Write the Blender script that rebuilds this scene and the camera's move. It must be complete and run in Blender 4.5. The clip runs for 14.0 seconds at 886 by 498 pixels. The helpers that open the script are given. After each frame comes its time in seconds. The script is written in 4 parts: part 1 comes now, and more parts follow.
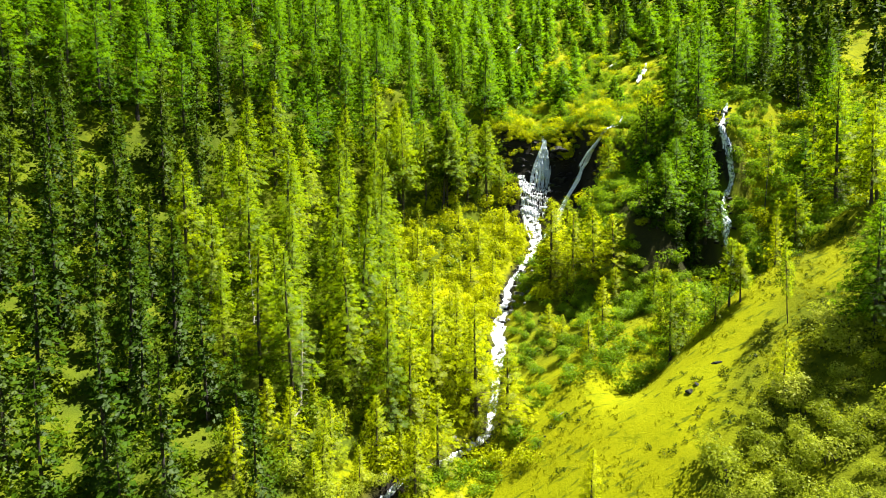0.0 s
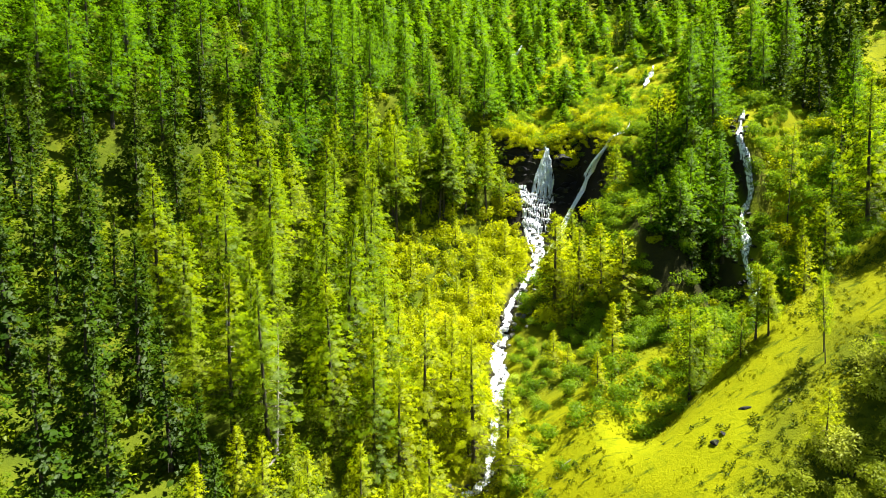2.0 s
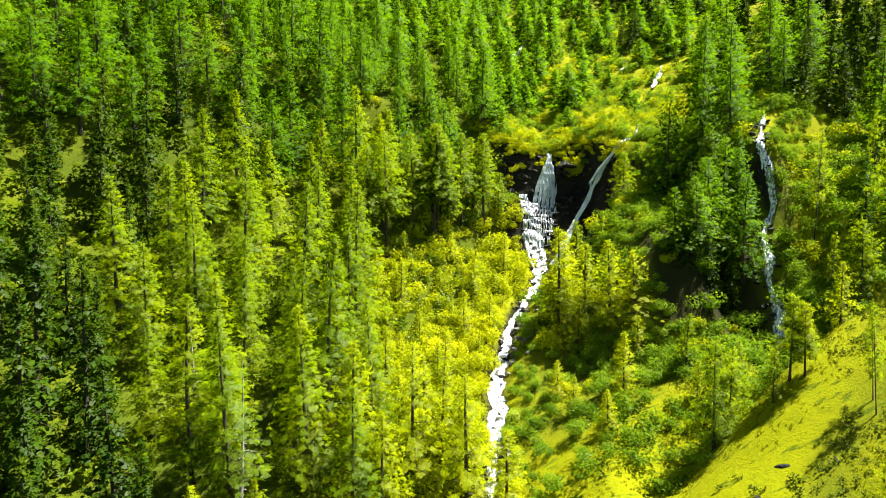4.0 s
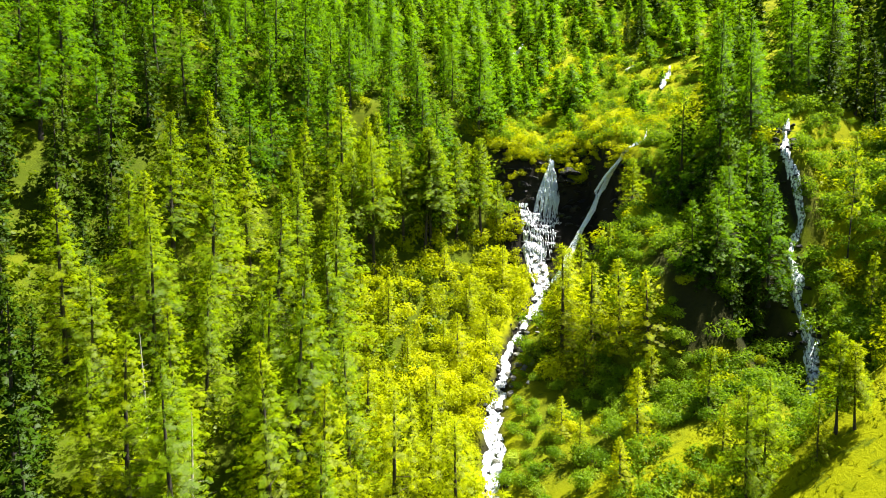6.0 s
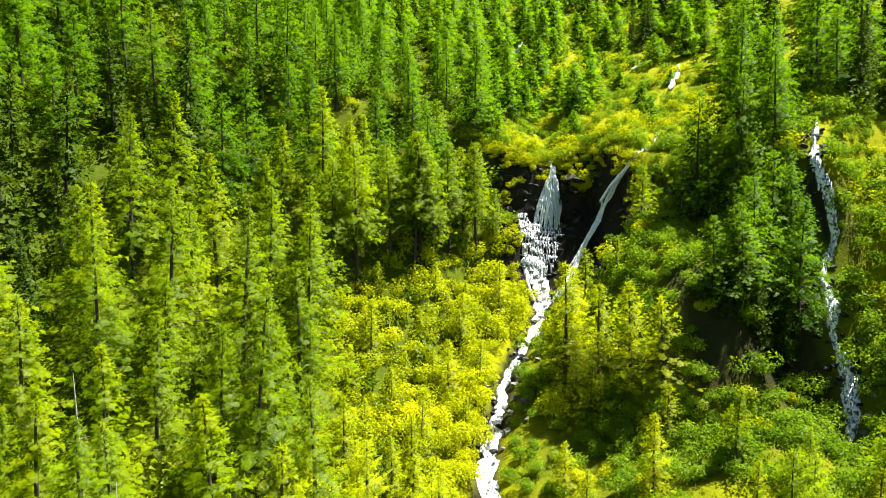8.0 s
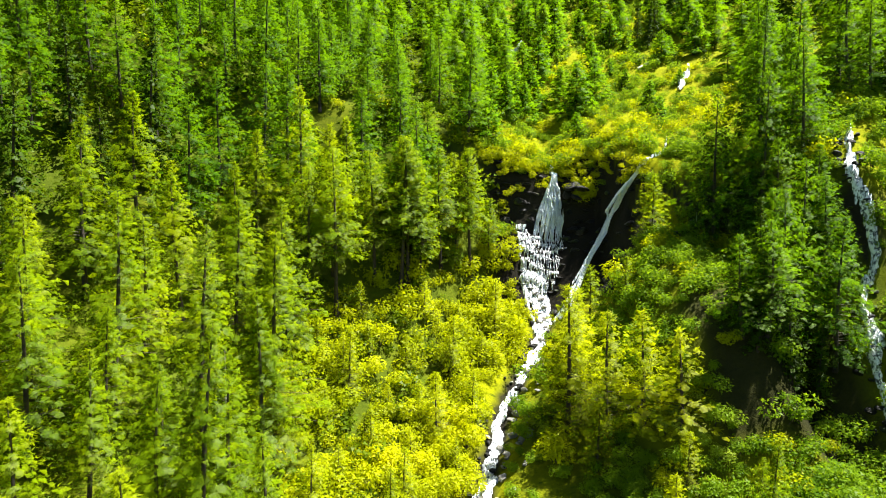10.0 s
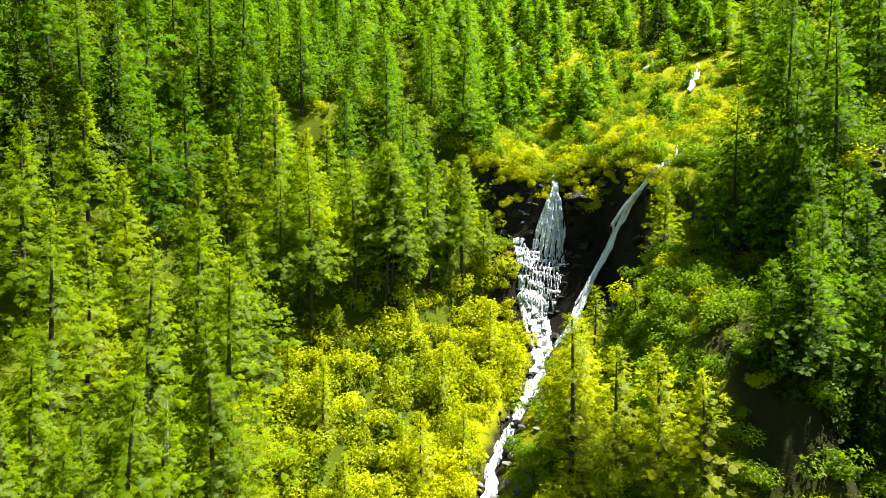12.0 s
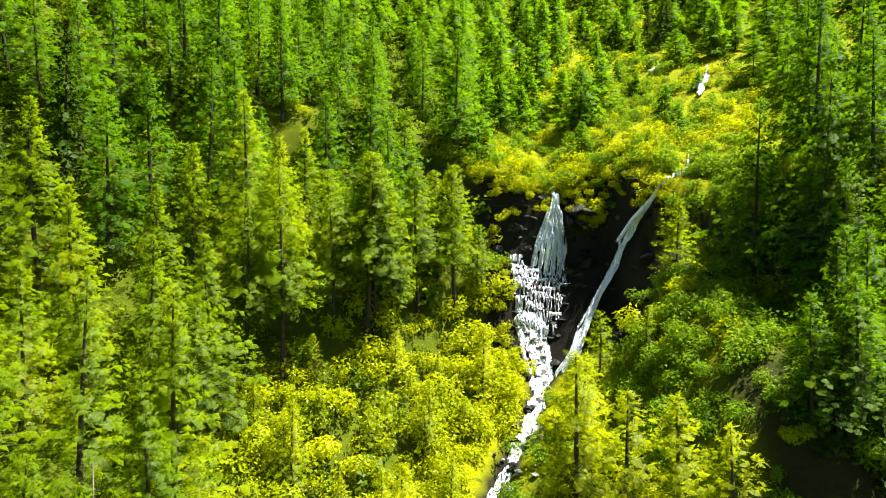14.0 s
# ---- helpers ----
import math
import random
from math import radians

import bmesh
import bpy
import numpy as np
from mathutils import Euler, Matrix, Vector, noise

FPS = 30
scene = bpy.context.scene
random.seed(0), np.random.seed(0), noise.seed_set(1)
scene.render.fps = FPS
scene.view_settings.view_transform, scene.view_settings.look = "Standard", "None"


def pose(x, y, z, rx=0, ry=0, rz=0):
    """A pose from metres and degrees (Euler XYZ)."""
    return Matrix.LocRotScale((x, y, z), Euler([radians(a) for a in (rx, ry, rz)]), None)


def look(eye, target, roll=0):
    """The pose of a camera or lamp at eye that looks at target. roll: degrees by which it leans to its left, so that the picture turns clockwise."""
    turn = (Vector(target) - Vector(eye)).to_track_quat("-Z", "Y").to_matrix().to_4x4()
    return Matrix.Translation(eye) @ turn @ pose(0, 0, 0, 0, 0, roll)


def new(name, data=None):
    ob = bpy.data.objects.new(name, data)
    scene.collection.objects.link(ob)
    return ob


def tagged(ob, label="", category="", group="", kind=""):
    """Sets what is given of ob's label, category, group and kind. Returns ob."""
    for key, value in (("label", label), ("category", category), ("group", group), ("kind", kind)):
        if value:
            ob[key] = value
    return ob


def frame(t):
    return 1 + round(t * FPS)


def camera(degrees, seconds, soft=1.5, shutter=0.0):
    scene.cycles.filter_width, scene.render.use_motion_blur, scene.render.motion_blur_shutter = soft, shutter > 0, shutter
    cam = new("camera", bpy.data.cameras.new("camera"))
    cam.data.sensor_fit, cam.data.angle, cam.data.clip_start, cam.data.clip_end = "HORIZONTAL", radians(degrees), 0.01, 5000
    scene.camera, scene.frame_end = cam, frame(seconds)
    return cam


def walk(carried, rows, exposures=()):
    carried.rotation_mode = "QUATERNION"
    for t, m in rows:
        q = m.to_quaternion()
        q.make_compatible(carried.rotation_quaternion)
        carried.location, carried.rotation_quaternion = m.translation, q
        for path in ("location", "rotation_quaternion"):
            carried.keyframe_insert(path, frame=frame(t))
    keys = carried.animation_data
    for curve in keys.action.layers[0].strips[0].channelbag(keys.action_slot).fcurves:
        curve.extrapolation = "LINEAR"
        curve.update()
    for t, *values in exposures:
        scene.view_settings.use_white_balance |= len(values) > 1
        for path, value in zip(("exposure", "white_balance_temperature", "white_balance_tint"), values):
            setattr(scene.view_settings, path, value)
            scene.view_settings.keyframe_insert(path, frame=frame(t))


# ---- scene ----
# ------------------------------------------------------------------ camera
cam = camera(70.0, 14.0, soft=0.95)
PATH = [
    (0, (0.00, 0.00, 0.00), (0.00, 49.88, -3.49), 0.00),
    (1, (0.39, 4.05, 1.22), (0.37, 53.93, -2.24), -0.03),
    (2, (0.86, 8.27, 2.35), (0.80, 58.15, -1.09), -0.06),
    (3, (1.38, 12.65, 3.41), (1.30, 62.53, -0.02), -0.07),
    (4, (1.95, 17.13, 4.40), (1.84, 67.01, 0.97), -0.07),
    (5, (2.56, 21.69, 5.33), (2.42, 71.57, 1.90), -0.07),
    (6, (3.20, 26.29, 6.20), (3.03, 76.17, 2.78), -0.05),
    (7, (3.86, 30.89, 7.04), (3.67, 80.77, 3.62), -0.04),
    (8, (4.53, 35.46, 7.83), (4.33, 85.35, 4.44), -0.02),
    (9, (5.20, 39.97, 8.59), (4.99, 89.85, 5.23), 0.01),
    (10, (5.87, 44.37, 9.34), (5.65, 94.26, 6.01), 0.03),
    (11, (6.52, 48.64, 10.07), (6.30, 98.53, 6.80), 0.06),
    (12, (7.15, 52.73, 10.79), (6.93, 102.62, 7.61), 0.09),
    (13, (7.74, 56.61, 11.52), (7.54, 106.51, 8.44), 0.12),
    (14, (8.28, 60.25, 12.26), (8.11, 110.16, 9.30), 0.14),
]
walk(cam, [(t, look(eye, target, roll)) for t, eye, target, roll in PATH])

# ------------------------------------------------------------------ sky and sun
SUN_TO = Vector((0.41, 0.12, 0.905)).normalized()
world = bpy.data.worlds.new("sky")
scene.world = world
world.use_nodes = True
sky = world.node_tree.nodes.new("ShaderNodeTexSky")
sky.sky_type = "NISHITA"
sky.sun_disc = False
sky.sun_elevation = math.asin(SUN_TO.z)
sky.sun_rotation = math.atan2(SUN_TO.x, SUN_TO.y)
sky.altitude = 1600
world.node_tree.nodes["Background"].inputs["Strength"].default_value = 0.034
world.node_tree.links.new(sky.outputs[0], world.node_tree.nodes["Background"].inputs["Color"])
sun_data = bpy.data.lights.new("sun", "SUN")
sun_data.energy, sun_data.angle, sun_data.color = 4.8, radians(0.53), (1.0, 0.97, 0.90)
sun = new("sun", sun_data)
sun.matrix_world = look(SUN_TO * 300, (0, 0, 0))
scene.view_settings.exposure = 2.2


# ------------------------------------------------------------------ materials
def material(name):
    m = bpy.data.materials.new(name)
    m.use_nodes = True
    t = m.node_tree
    return m, t, t.nodes["Principled BSDF"]


def node(t, kind, **inputs):
    n = t.nodes.new(kind)
    for key, value in inputs.items():
        n.inputs[key].default_value = value
    return n


def noise_of(t, scale, detail=4.0, rough=0.6, where=None):
    n = node(t, "ShaderNodeTexNoise", Scale=scale, Detail=detail, Roughness=rough)
    if where is None:
        where = t.nodes.new("ShaderNodeNewGeometry").outputs["Position"]
    t.links.new(where, n.inputs["Vector"])
    return n.outputs["Fac"]


def ramp(t, value, stops):
    n = t.nodes.new("ShaderNodeValToRGB")
    e = n.color_ramp.elements
    while len(e) < len(stops):
        e.new(0.5)
    for one, (at, col) in zip(e, stops):
        one.position, one.color = at, (*col, 1)
    t.links.new(value, n.inputs[0])
    return n.outputs[0]


def mixed(t, fac, a, b, kind="MIX"):
    n = t.nodes.new("ShaderNodeMix")
    n.data_type, n.blend_type = "RGBA", kind
    for value, slot in ((fac, 0), (a, 6), (b, 7)):
        if isinstance(value, (int, float)):
            n.inputs[slot].default_value = value
        elif isinstance(value, tuple):
            n.inputs[slot].default_value = (*value, 1)
        else:
            t.links.new(value, n.inputs[slot])
    return n.outputs[2]


def bumped(t, bsdf, value, strength, distance):
    n = node(t, "ShaderNodeBump", Strength=strength, Distance=distance)
    t.links.new(value, n.inputs["Height"])
    t.links.new(n.outputs[0], bsdf.inputs["Normal"])


def leaf_material(name, dark, mid, light, through_light, glow=0.45, airy=0.0):
    """Thin leaves: part of the light is scattered back, part goes through. airy: share of gaps between fine needles."""
    m, t, p = material(name)
    out = t.nodes["Material Output"]
    t.nodes.remove(p)
    geo = t.nodes.new("ShaderNodeNewGeometry")
    info = t.nodes.new("ShaderNodeObjectInfo")
    broad = noise_of(t, 0.16, 2.0, 0.5)
    add = node(t, "ShaderNodeMath")
    add.operation = "MULTIPLY_ADD"
    t.links.new(geo.outputs["Random Per Island"], add.inputs[0])
    add.inputs[1].default_value = 0.09
    t.links.new(broad, add.inputs[2])
    more = node(t, "ShaderNodeMath")
    more.operation = "MULTIPLY_ADD"
    t.links.new(info.outputs["Random"], more.inputs[0])
    more.inputs[1].default_value = 0.32
    t.links.new(add.outputs[0], more.inputs[2])
    col = ramp(t, more.outputs[0], [(0.35, dark), (0.8, mid), (1.15 / 1.2, light)])
    diff = node(t, "ShaderNodeBsdfDiffuse", Roughness=0.6)
    trans = node(t, "ShaderNodeBsdfTranslucent")
    t.links.new(col, diff.inputs["Color"])
    t.links.new(mixed(t, 0.5, col, through_light), trans.inputs["Color"])
    mix = node(t, "ShaderNodeMixShader", Fac=glow)
    t.links.new(diff.outputs[0], mix.inputs[1])
    t.links.new(trans.outputs[0], mix.inputs[2])
    gloss = node(t, "ShaderNodeBsdfGlossy", Roughness=0.45)
    gloss.inputs["Color"].default_value = (0.7, 0.7, 0.65, 1)
    last = node(t, "ShaderNodeMixShader", Fac=0.006)
    t.links.new(mix.outputs[0], last.inputs[1])
    t.links.new(gloss.outputs[0], last.inputs[2])
    if airy:
        gaps = node(t, "ShaderNodeMixShader", Fac=airy)
        t.links.new(last.outputs[0], gaps.inputs[1])
        t.links.new(t.nodes.new("ShaderNodeBsdfTransparent").outputs[0], gaps.inputs[2])
        last = gaps
    t.links.new(last.outputs[0], out.inputs["Surface"])
    return m


LARCH = leaf_material("larch_needles", (0.095, 0.18, 0.002), (0.185, 0.28, 0.002), (0.28, 0.345, 0.002), (0.36, 0.44, 0.001), 0.55, 0.46)
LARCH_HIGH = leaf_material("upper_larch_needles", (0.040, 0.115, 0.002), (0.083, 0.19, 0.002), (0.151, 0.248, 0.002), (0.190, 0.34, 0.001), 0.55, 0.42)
SPRUCE = leaf_material("spruce_needles", (0.022, 0.058, 0.002), (0.045, 0.088, 0.003), (0.075, 0.115, 0.004), (0.08, 0.12, 0.002), 0.35)
ALDER = leaf_material("alder_leaves", (0.26, 0.32, 0.002), (0.46, 0.49, 0.002), (0.58, 0.57, 0.002), (0.58, 0.59, 0.001), 0.45)
WILLOW = leaf_material("willow_leaves", (0.08, 0.17, 0.004), (0.19, 0.30, 0.008), (0.38, 0.45, 0.04), (0.32, 0.45, 0.006), 0.45)
GRASS = leaf_material("grass_blades", (0.16, 0.19, 0.003), (0.24, 0.25, 0.003), (0.33, 0.30, 0.005), (0.32, 0.31, 0.002), 0.35)


def bark_material():
    m, t, p = material("bark")
    n = noise_of(t, 3.0, 6.0, 0.7)
    t.links.new(ramp(t, n, [(0.3, (0.012, 0.009, 0.007)), (0.55, (0.038, 0.029, 0.022)), (0.8, (0.085, 0.07, 0.058))]), p.inputs["Base Color"])
    p.inputs["Roughness"].default_value = 0.95
    bumped(t, p, n, 0.6, 0.05)
    return m


def deadwood_material():
    m, t, p = material("bleached_wood")
    n = noise_of(t, 5.0, 5.0, 0.7)
    t.links.new(ramp(t, n, [(0.3, (0.16, 0.14, 0.12)), (0.7, (0.42, 0.39, 0.35))]), p.inputs["Base Color"])
    p.inputs["Roughness"].default_value = 0.9
    return m


def rock_material(name, dark, mid, light, rough):
    m, t, p = material(name)
    a, b = noise_of(t, 0.9, 8.0, 0.65), noise_of(t, 7.0, 6.0, 0.7)
    base = ramp(t, a, [(0.3, dark), (0.52, mid), (0.75, light)])
    moss = ramp(t, noise_of(t, 0.6, 5.0, 0.6), [(0.55, (0, 0, 0)), (0.68, (1, 1, 1))])
    fine = mixed(t, 0.35, base, ramp(t, b, [(0.3, (0.2, 0.2, 0.2)), (0.7, (1, 1, 1))]), "MULTIPLY")
    t.links.new(mixed(t, moss, fine, (0.045, 0.06, 0.012)), p.inputs["Base Color"])
    p.inputs["Roughness"].default_value = rough
    p.inputs["Specular IOR Level"].default_value = 0.2
    bumped(t, p, b, 0.8, 0.12)
    return m


def ground_material():
    """Alpine turf with darker heath, bare earth on steep parts and rough relief."""
    m, t, p = material("turf")
    geo = t.nodes.new("ShaderNodeNewGeometry")
    split = t.nodes.new("ShaderNodeSeparateXYZ")
    t.links.new(geo.outputs["Normal"], split.inputs[0])
    big, mid, fine = noise_of(t, 0.09, 5.0, 0.6), noise_of(t, 0.55, 6.0, 0.65), noise_of(t, 4.0, 6.0, 0.7)
    turf = ramp(t, mid, [(0.30, (0.10, 0.125, 0.002)), (0.42, (0.165, 0.175, 0.002)), (0.75, (0.205, 0.208, 0.002))])
    turf = mixed(t, ramp(t, big, [(0.35, (0, 0, 0)), (0.65, (0.55, 0.55, 0.55))]), turf, (0.18, 0.20, 0.002))
    # heath: darker ground cover, with the shaded gaps of the bushy bank painted in
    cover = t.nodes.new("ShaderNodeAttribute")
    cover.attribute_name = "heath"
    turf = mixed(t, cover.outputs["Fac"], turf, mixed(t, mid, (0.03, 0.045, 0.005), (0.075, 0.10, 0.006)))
    turf = mixed(t, 0.22, turf, ramp(t, fine, [(0.36, (0.22, 0.26, 0.1)), (0.52, (1, 1, 1))]), "MULTIPLY")
    # dark slanting dashes across the turf
    dash = node(t, "ShaderNodeMapping")
    dash.inputs["Rotation"].default_value = (0, 0, radians(-36))
    dash.inputs["Scale"].default_value = (0.35, 1.5, 0.4)
    t.links.new(geo.outputs["Position"], dash.inputs["Vector"])
    turf = mixed(t, ramp(t, noise_of(t, 1.1, 4.0, 0.6, dash.outputs[0]), [(0.34, (0.85, 0.85, 0.85)), (0.43, (0, 0, 0))]), turf, (0.05, 0.075, 0.004))
    # bare: stony ground, plus the tree shade painted in beside the gully
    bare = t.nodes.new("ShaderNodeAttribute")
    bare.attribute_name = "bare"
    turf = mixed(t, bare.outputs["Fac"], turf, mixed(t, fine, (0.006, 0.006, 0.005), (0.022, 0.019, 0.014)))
    steep = ramp(t, split.outputs["Z"], [(0.30, (1, 1, 1)), (0.48, (0, 0, 0))])
    t.links.new(mixed(t, steep, turf, mixed(t, fine, (0.010, 0.010, 0.007), (0.034, 0.031, 0.022))), p.inputs["Base Color"])
    p.inputs["Roughness"].default_value = 0.95
    p.inputs["Specular IOR Level"].default_value = 0.03
    bumped(t, p, fine, 0.6, 0.25)
    return m


def water_material(name, low, high, foam, thin=False):
    """Broken white water: foam over clear dark water, in streaks along the fall."""
    m, t, p = material(name)
    geo = t.nodes.new("ShaderNodeNewGeometry")
    scale = node(t, "ShaderNodeMapping")
    scale.inputs["Scale"].default_value = (1.0, 0.55, 0.42)
    t.links.new(geo.outputs["Position"], scale.inputs["Vector"])
    n = noise_of(t, 5.5, 5.0, 0.7, scale.outputs[0])
    white = ramp(t, n, [(low, (0, 0, 0)), (high, (1, 1, 1))])
    t.links.new(mixed(t, white, (0.05, 0.06, 0.06), foam), p.inputs["Base Color"])
    t.links.new(ramp(t, n, [(low, (0.08, 0.08, 0.08)), (high, (0.6, 0.6, 0.6))]), p.inputs["Roughness"])
    p.inputs["IOR"].default_value = 1.33
    if thin:
        # falling threads, with the rock showing between them and light coming through
        thread = node(t, "ShaderNodeMapping")
        thread.inputs["Scale"].default_value = (1.0, 1.0, 0.10)
        t.links.new(geo.outputs["Position"], thread.inputs["Vector"])
        fine = noise_of(t, 3.6, 4.0, 0.7, thread.outputs[0])
        t.links.new(ramp(t, fine, [(0.34, (0.58, 0.58, 0.58)), (0.50, (1, 1, 1))]), p.inputs["Alpha"])
        lit = node(t, "ShaderNodeBsdfTranslucent")
        lit.inputs["Color"].default_value = (*foam, 1)
        both = node(t, "ShaderNodeMixShader", Fac=0.55)
        clear = node(t, "ShaderNodeMixShader")
        t.links.new(ramp(t, fine, [(0.34, (0.58, 0.58, 0.58)), (0.50, (1, 1, 1))]), clear.inputs[0])
        t.links.new(t.nodes.new("ShaderNodeBsdfTransparent").outputs[0], clear.inputs[1])
        t.links.new(lit.outputs[0], clear.inputs[2])
        t.links.new(p.outputs[0], both.inputs[1])
        t.links.new(clear.outputs[0], both.inputs[2])
        t.links.new(both.outputs[0], t.nodes["Material Output"].inputs["Surface"])
    bumped(t, p, n, 0.7, 0.25)
    return m


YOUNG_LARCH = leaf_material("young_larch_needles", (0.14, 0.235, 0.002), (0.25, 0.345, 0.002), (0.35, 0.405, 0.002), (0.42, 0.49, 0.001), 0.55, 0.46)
# lit copy of the young larch: sunshine is put into the needle colour
SUNLIT_LARCH = leaf_material("sunlit_young_larch_needles", (0.24, 0.31, 0.002), (0.36, 0.42, 0.002), (0.46, 0.49, 0.002), (0.50, 0.54, 0.001), 0.55, 0.46)
UPLAND_LARCH = leaf_material("upland_larch_needles", (0.055, 0.15, 0.002), (0.114, 0.24, 0.002), (0.199, 0.31, 0.003), (0.217, 0.39, 0.001), 0.55, 0.30)
DEEP_LARCH = leaf_material("deep_green_larch_needles", (0.063, 0.15, 0.002), (0.124, 0.245, 0.002), (0.200, 0.31, 0.003), (0.216, 0.37, 0.001), 0.54, 0.40)
PALE_WILLOW = leaf_material("pale_willow_leaves", (0.16, 0.21, 0.008), (0.30, 0.35, 0.02), (0.46, 0.48, 0.07), (0.40, 0.45, 0.01), 0.45)
UNDERGROWTH = leaf_material("undergrowth_leaves", (0.05, 0.10, 0.003), (0.115, 0.175, 0.003), (0.20, 0.25, 0.004), (0.20, 0.27, 0.002), 0.38)
HEATH = leaf_material("heath_leaves", (0.03, 0.055, 0.004), (0.06, 0.09, 0.004), (0.10, 0.13, 0.006), (0.10, 0.13, 0.003), 0.3)
BARK, DEADWOOD = bark_material(), deadwood_material()
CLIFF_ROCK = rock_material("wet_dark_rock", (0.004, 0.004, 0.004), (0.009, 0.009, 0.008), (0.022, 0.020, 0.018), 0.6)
PALE_ROCK = rock_material("pale_lichened_rock", (0.10, 0.095, 0.085), (0.22, 0.21, 0.19), (0.38, 0.36, 0.32), 0.85)
TURF = ground_material()
WATER = water_material("white_water", 0.42, 0.54, (0.86, 0.89, 0.92))
BROKEN_WATER = water_material("broken_water", 0.43, 0.53, (0.86, 0.89, 0.92))
FOAM = water_material("foaming_water", 0.24, 0.40, (0.88, 0.92, 0.95))
VEIL = water_material("falling_water", 0.25, 0.45, (0.86, 0.93, 0.98), True)


# ------------------------------------------------------------------ the lie of the land
def step(a, b, v):
    s = np.clip((v - a) / (b - a), 0, 1)
    return s * s * (3 - 2 * s)


def grain(x, y, size, seed):
    """Smooth value noise, -1 to 1, vectorised."""
    u, v = x / size + seed * 17.3, y / size - seed * 9.1
    i, j = np.floor(u), np.floor(v)
    fu, fv = step(0, 1, u - i), step(0, 1, v - j)

    def corner(a, b):
        s = np.sin(a * 127.1 + b * 311.7 + seed * 74.7) * 43758.5453
        return (s - np.floor(s)) * 2 - 1

    return (corner(i, j) * (1 - fu) + corner(i + 1, j) * fu) * (1 - fv) + (corner(i, j + 1) * (1 - fu) + corner(i + 1, j + 1) * fu) * fv


def stream_x(y):
    """The brook's line down the valley."""
    return np.interp(y, (20, 45, 70, 75, 80, 92, 105, 117, 129, 134, 138, 144, 147, 165, 190, 220, 300),
                     (-45, -22, -4.5, 1.5, 6, 8, 9.3, 12.5, 18, 19.8, 19.6, 21.6, 23, 24, 22, 25, 30))


def height(x, y):
    x, y = np.asarray(x, float), np.asarray(y, float)
    axis = np.interp(y, (-100, 60, 80, 92, 105, 117, 129, 137, 147, 220, 300), (-10, 3, 6, 8, 9.3, 12.5, 18, 22, 23, 25, 30))
    d = x - axis
    grade = -61 + 0.40 * y
    grade = np.where(y < 10, -57 - 25 * (1 - np.exp(np.minimum(y - 10, 0) / 62.5)), grade)
    grade = grade + 0.10 * np.clip(y - 147, 0, 2000) - 0.30 * np.clip(y - 900, 0, 2000)
    # the rock step that the falls drop over, swinging towards the valley on the far bank
    brow = 143.3 - 2.04 * np.clip(x - 30, 0, 20) + 0.8 * np.clip(x - 50, 0, 60) + 0.8 * grain(x, y, 5, 3)
    spread = 1 + 2.6 * step(13, -4, x) + 1.4 * step(32.5, 38, x) + 2.0 * step(48.5, 55, x)
    v = (y - brow) / spread
    rise = 17 * (0.56 * step(0.3, 3.6, v) + 0.44 * step(-9, 0, v))
    # a bushy spur in front of it, between the brook and the gully
    spur = 11.0 * step(20.5, 32.0, x) * (1 - step(35, 41, x)) * step(93.5, 105, y) * (1 - 0.7 * step(120, 132, y) * step(33, 29, x))
    rise = np.maximum(rise, spur) + 0.15 * np.minimum(rise, spur)
    left = np.clip(-d, 0, None)
    right = np.clip(d, 0, None)
    slope = np.interp(y, (78, 95, 135, 150), (0.60, 0.36, 0.36, 0.25))
    banks = 0.30 * np.minimum(left, 20) + 0.09 * np.clip(left - 20, 0, 20) + 0.42 * np.clip(left - 40, 0, 90) + 0.15 * np.clip(left - 130, 0, 600) + slope * np.minimum(right, 75) + 0.25 * np.clip(right - 75, 0, 600)
    hollow = -6.0 * np.exp(-(((x - 46) / 9) ** 2) - ((y - 96) / 9) ** 2)
    hollow = hollow - 4.2 * np.exp(-(((y - 78 - 0.6 * (x - 25)) / 5) ** 2)) * step(16, 26, x) * (1 - step(40, 46, x))
    hollow = hollow - 6.0 * np.exp(-(((x - 52.5) / 3.2) ** 2) - ((y - 101) / 5.5) ** 2)
    hollow = hollow - 3.2 * np.exp(-(((x - 33.4) / 1.4) ** 2) - ((y - 140.6) / 1.3) ** 2)
    bed = -0.9 * np.exp(-(((x - stream_x(y)) / 2.2) ** 2)) * step(40, 60, y)
    rough = 1.6 * grain(x, y, 21, 1) + 0.6 * grain(x, y, 7, 2) + 0.22 * grain(x, y, 2.6, 4)
    far = 9 * grain(x, y, 120, 5) * step(180, 420, y) + 12 * grain(x, y, 160, 6) * step(150, 400, np.abs(x))
    return grade + rise + banks + hollow + bed + rough * (0.45 + 0.55 * step(3, 14, np.abs(d))) + far


def brow_of(x):
    return 143.3 - 2.04 * np.clip(x - 30, 0, 20) + 0.8 * np.clip(x - 50, 0, 60)


def clear_of(x, y):
    """Distance sideways from the brook."""
    return np.abs(x - stream_x(y))


def scrub(x, y):
    """The open slope of low bushes above the falls, 0 to 1."""
    left = np.interp(y, (150, 175, 200, 240), (8, 13, 22, 32))
    return step(left, left + 6, x) * step(64, 57, x + 6 * grain(x, y, 14, 90)) * step(150, 154, y) * step(262, 248, y)


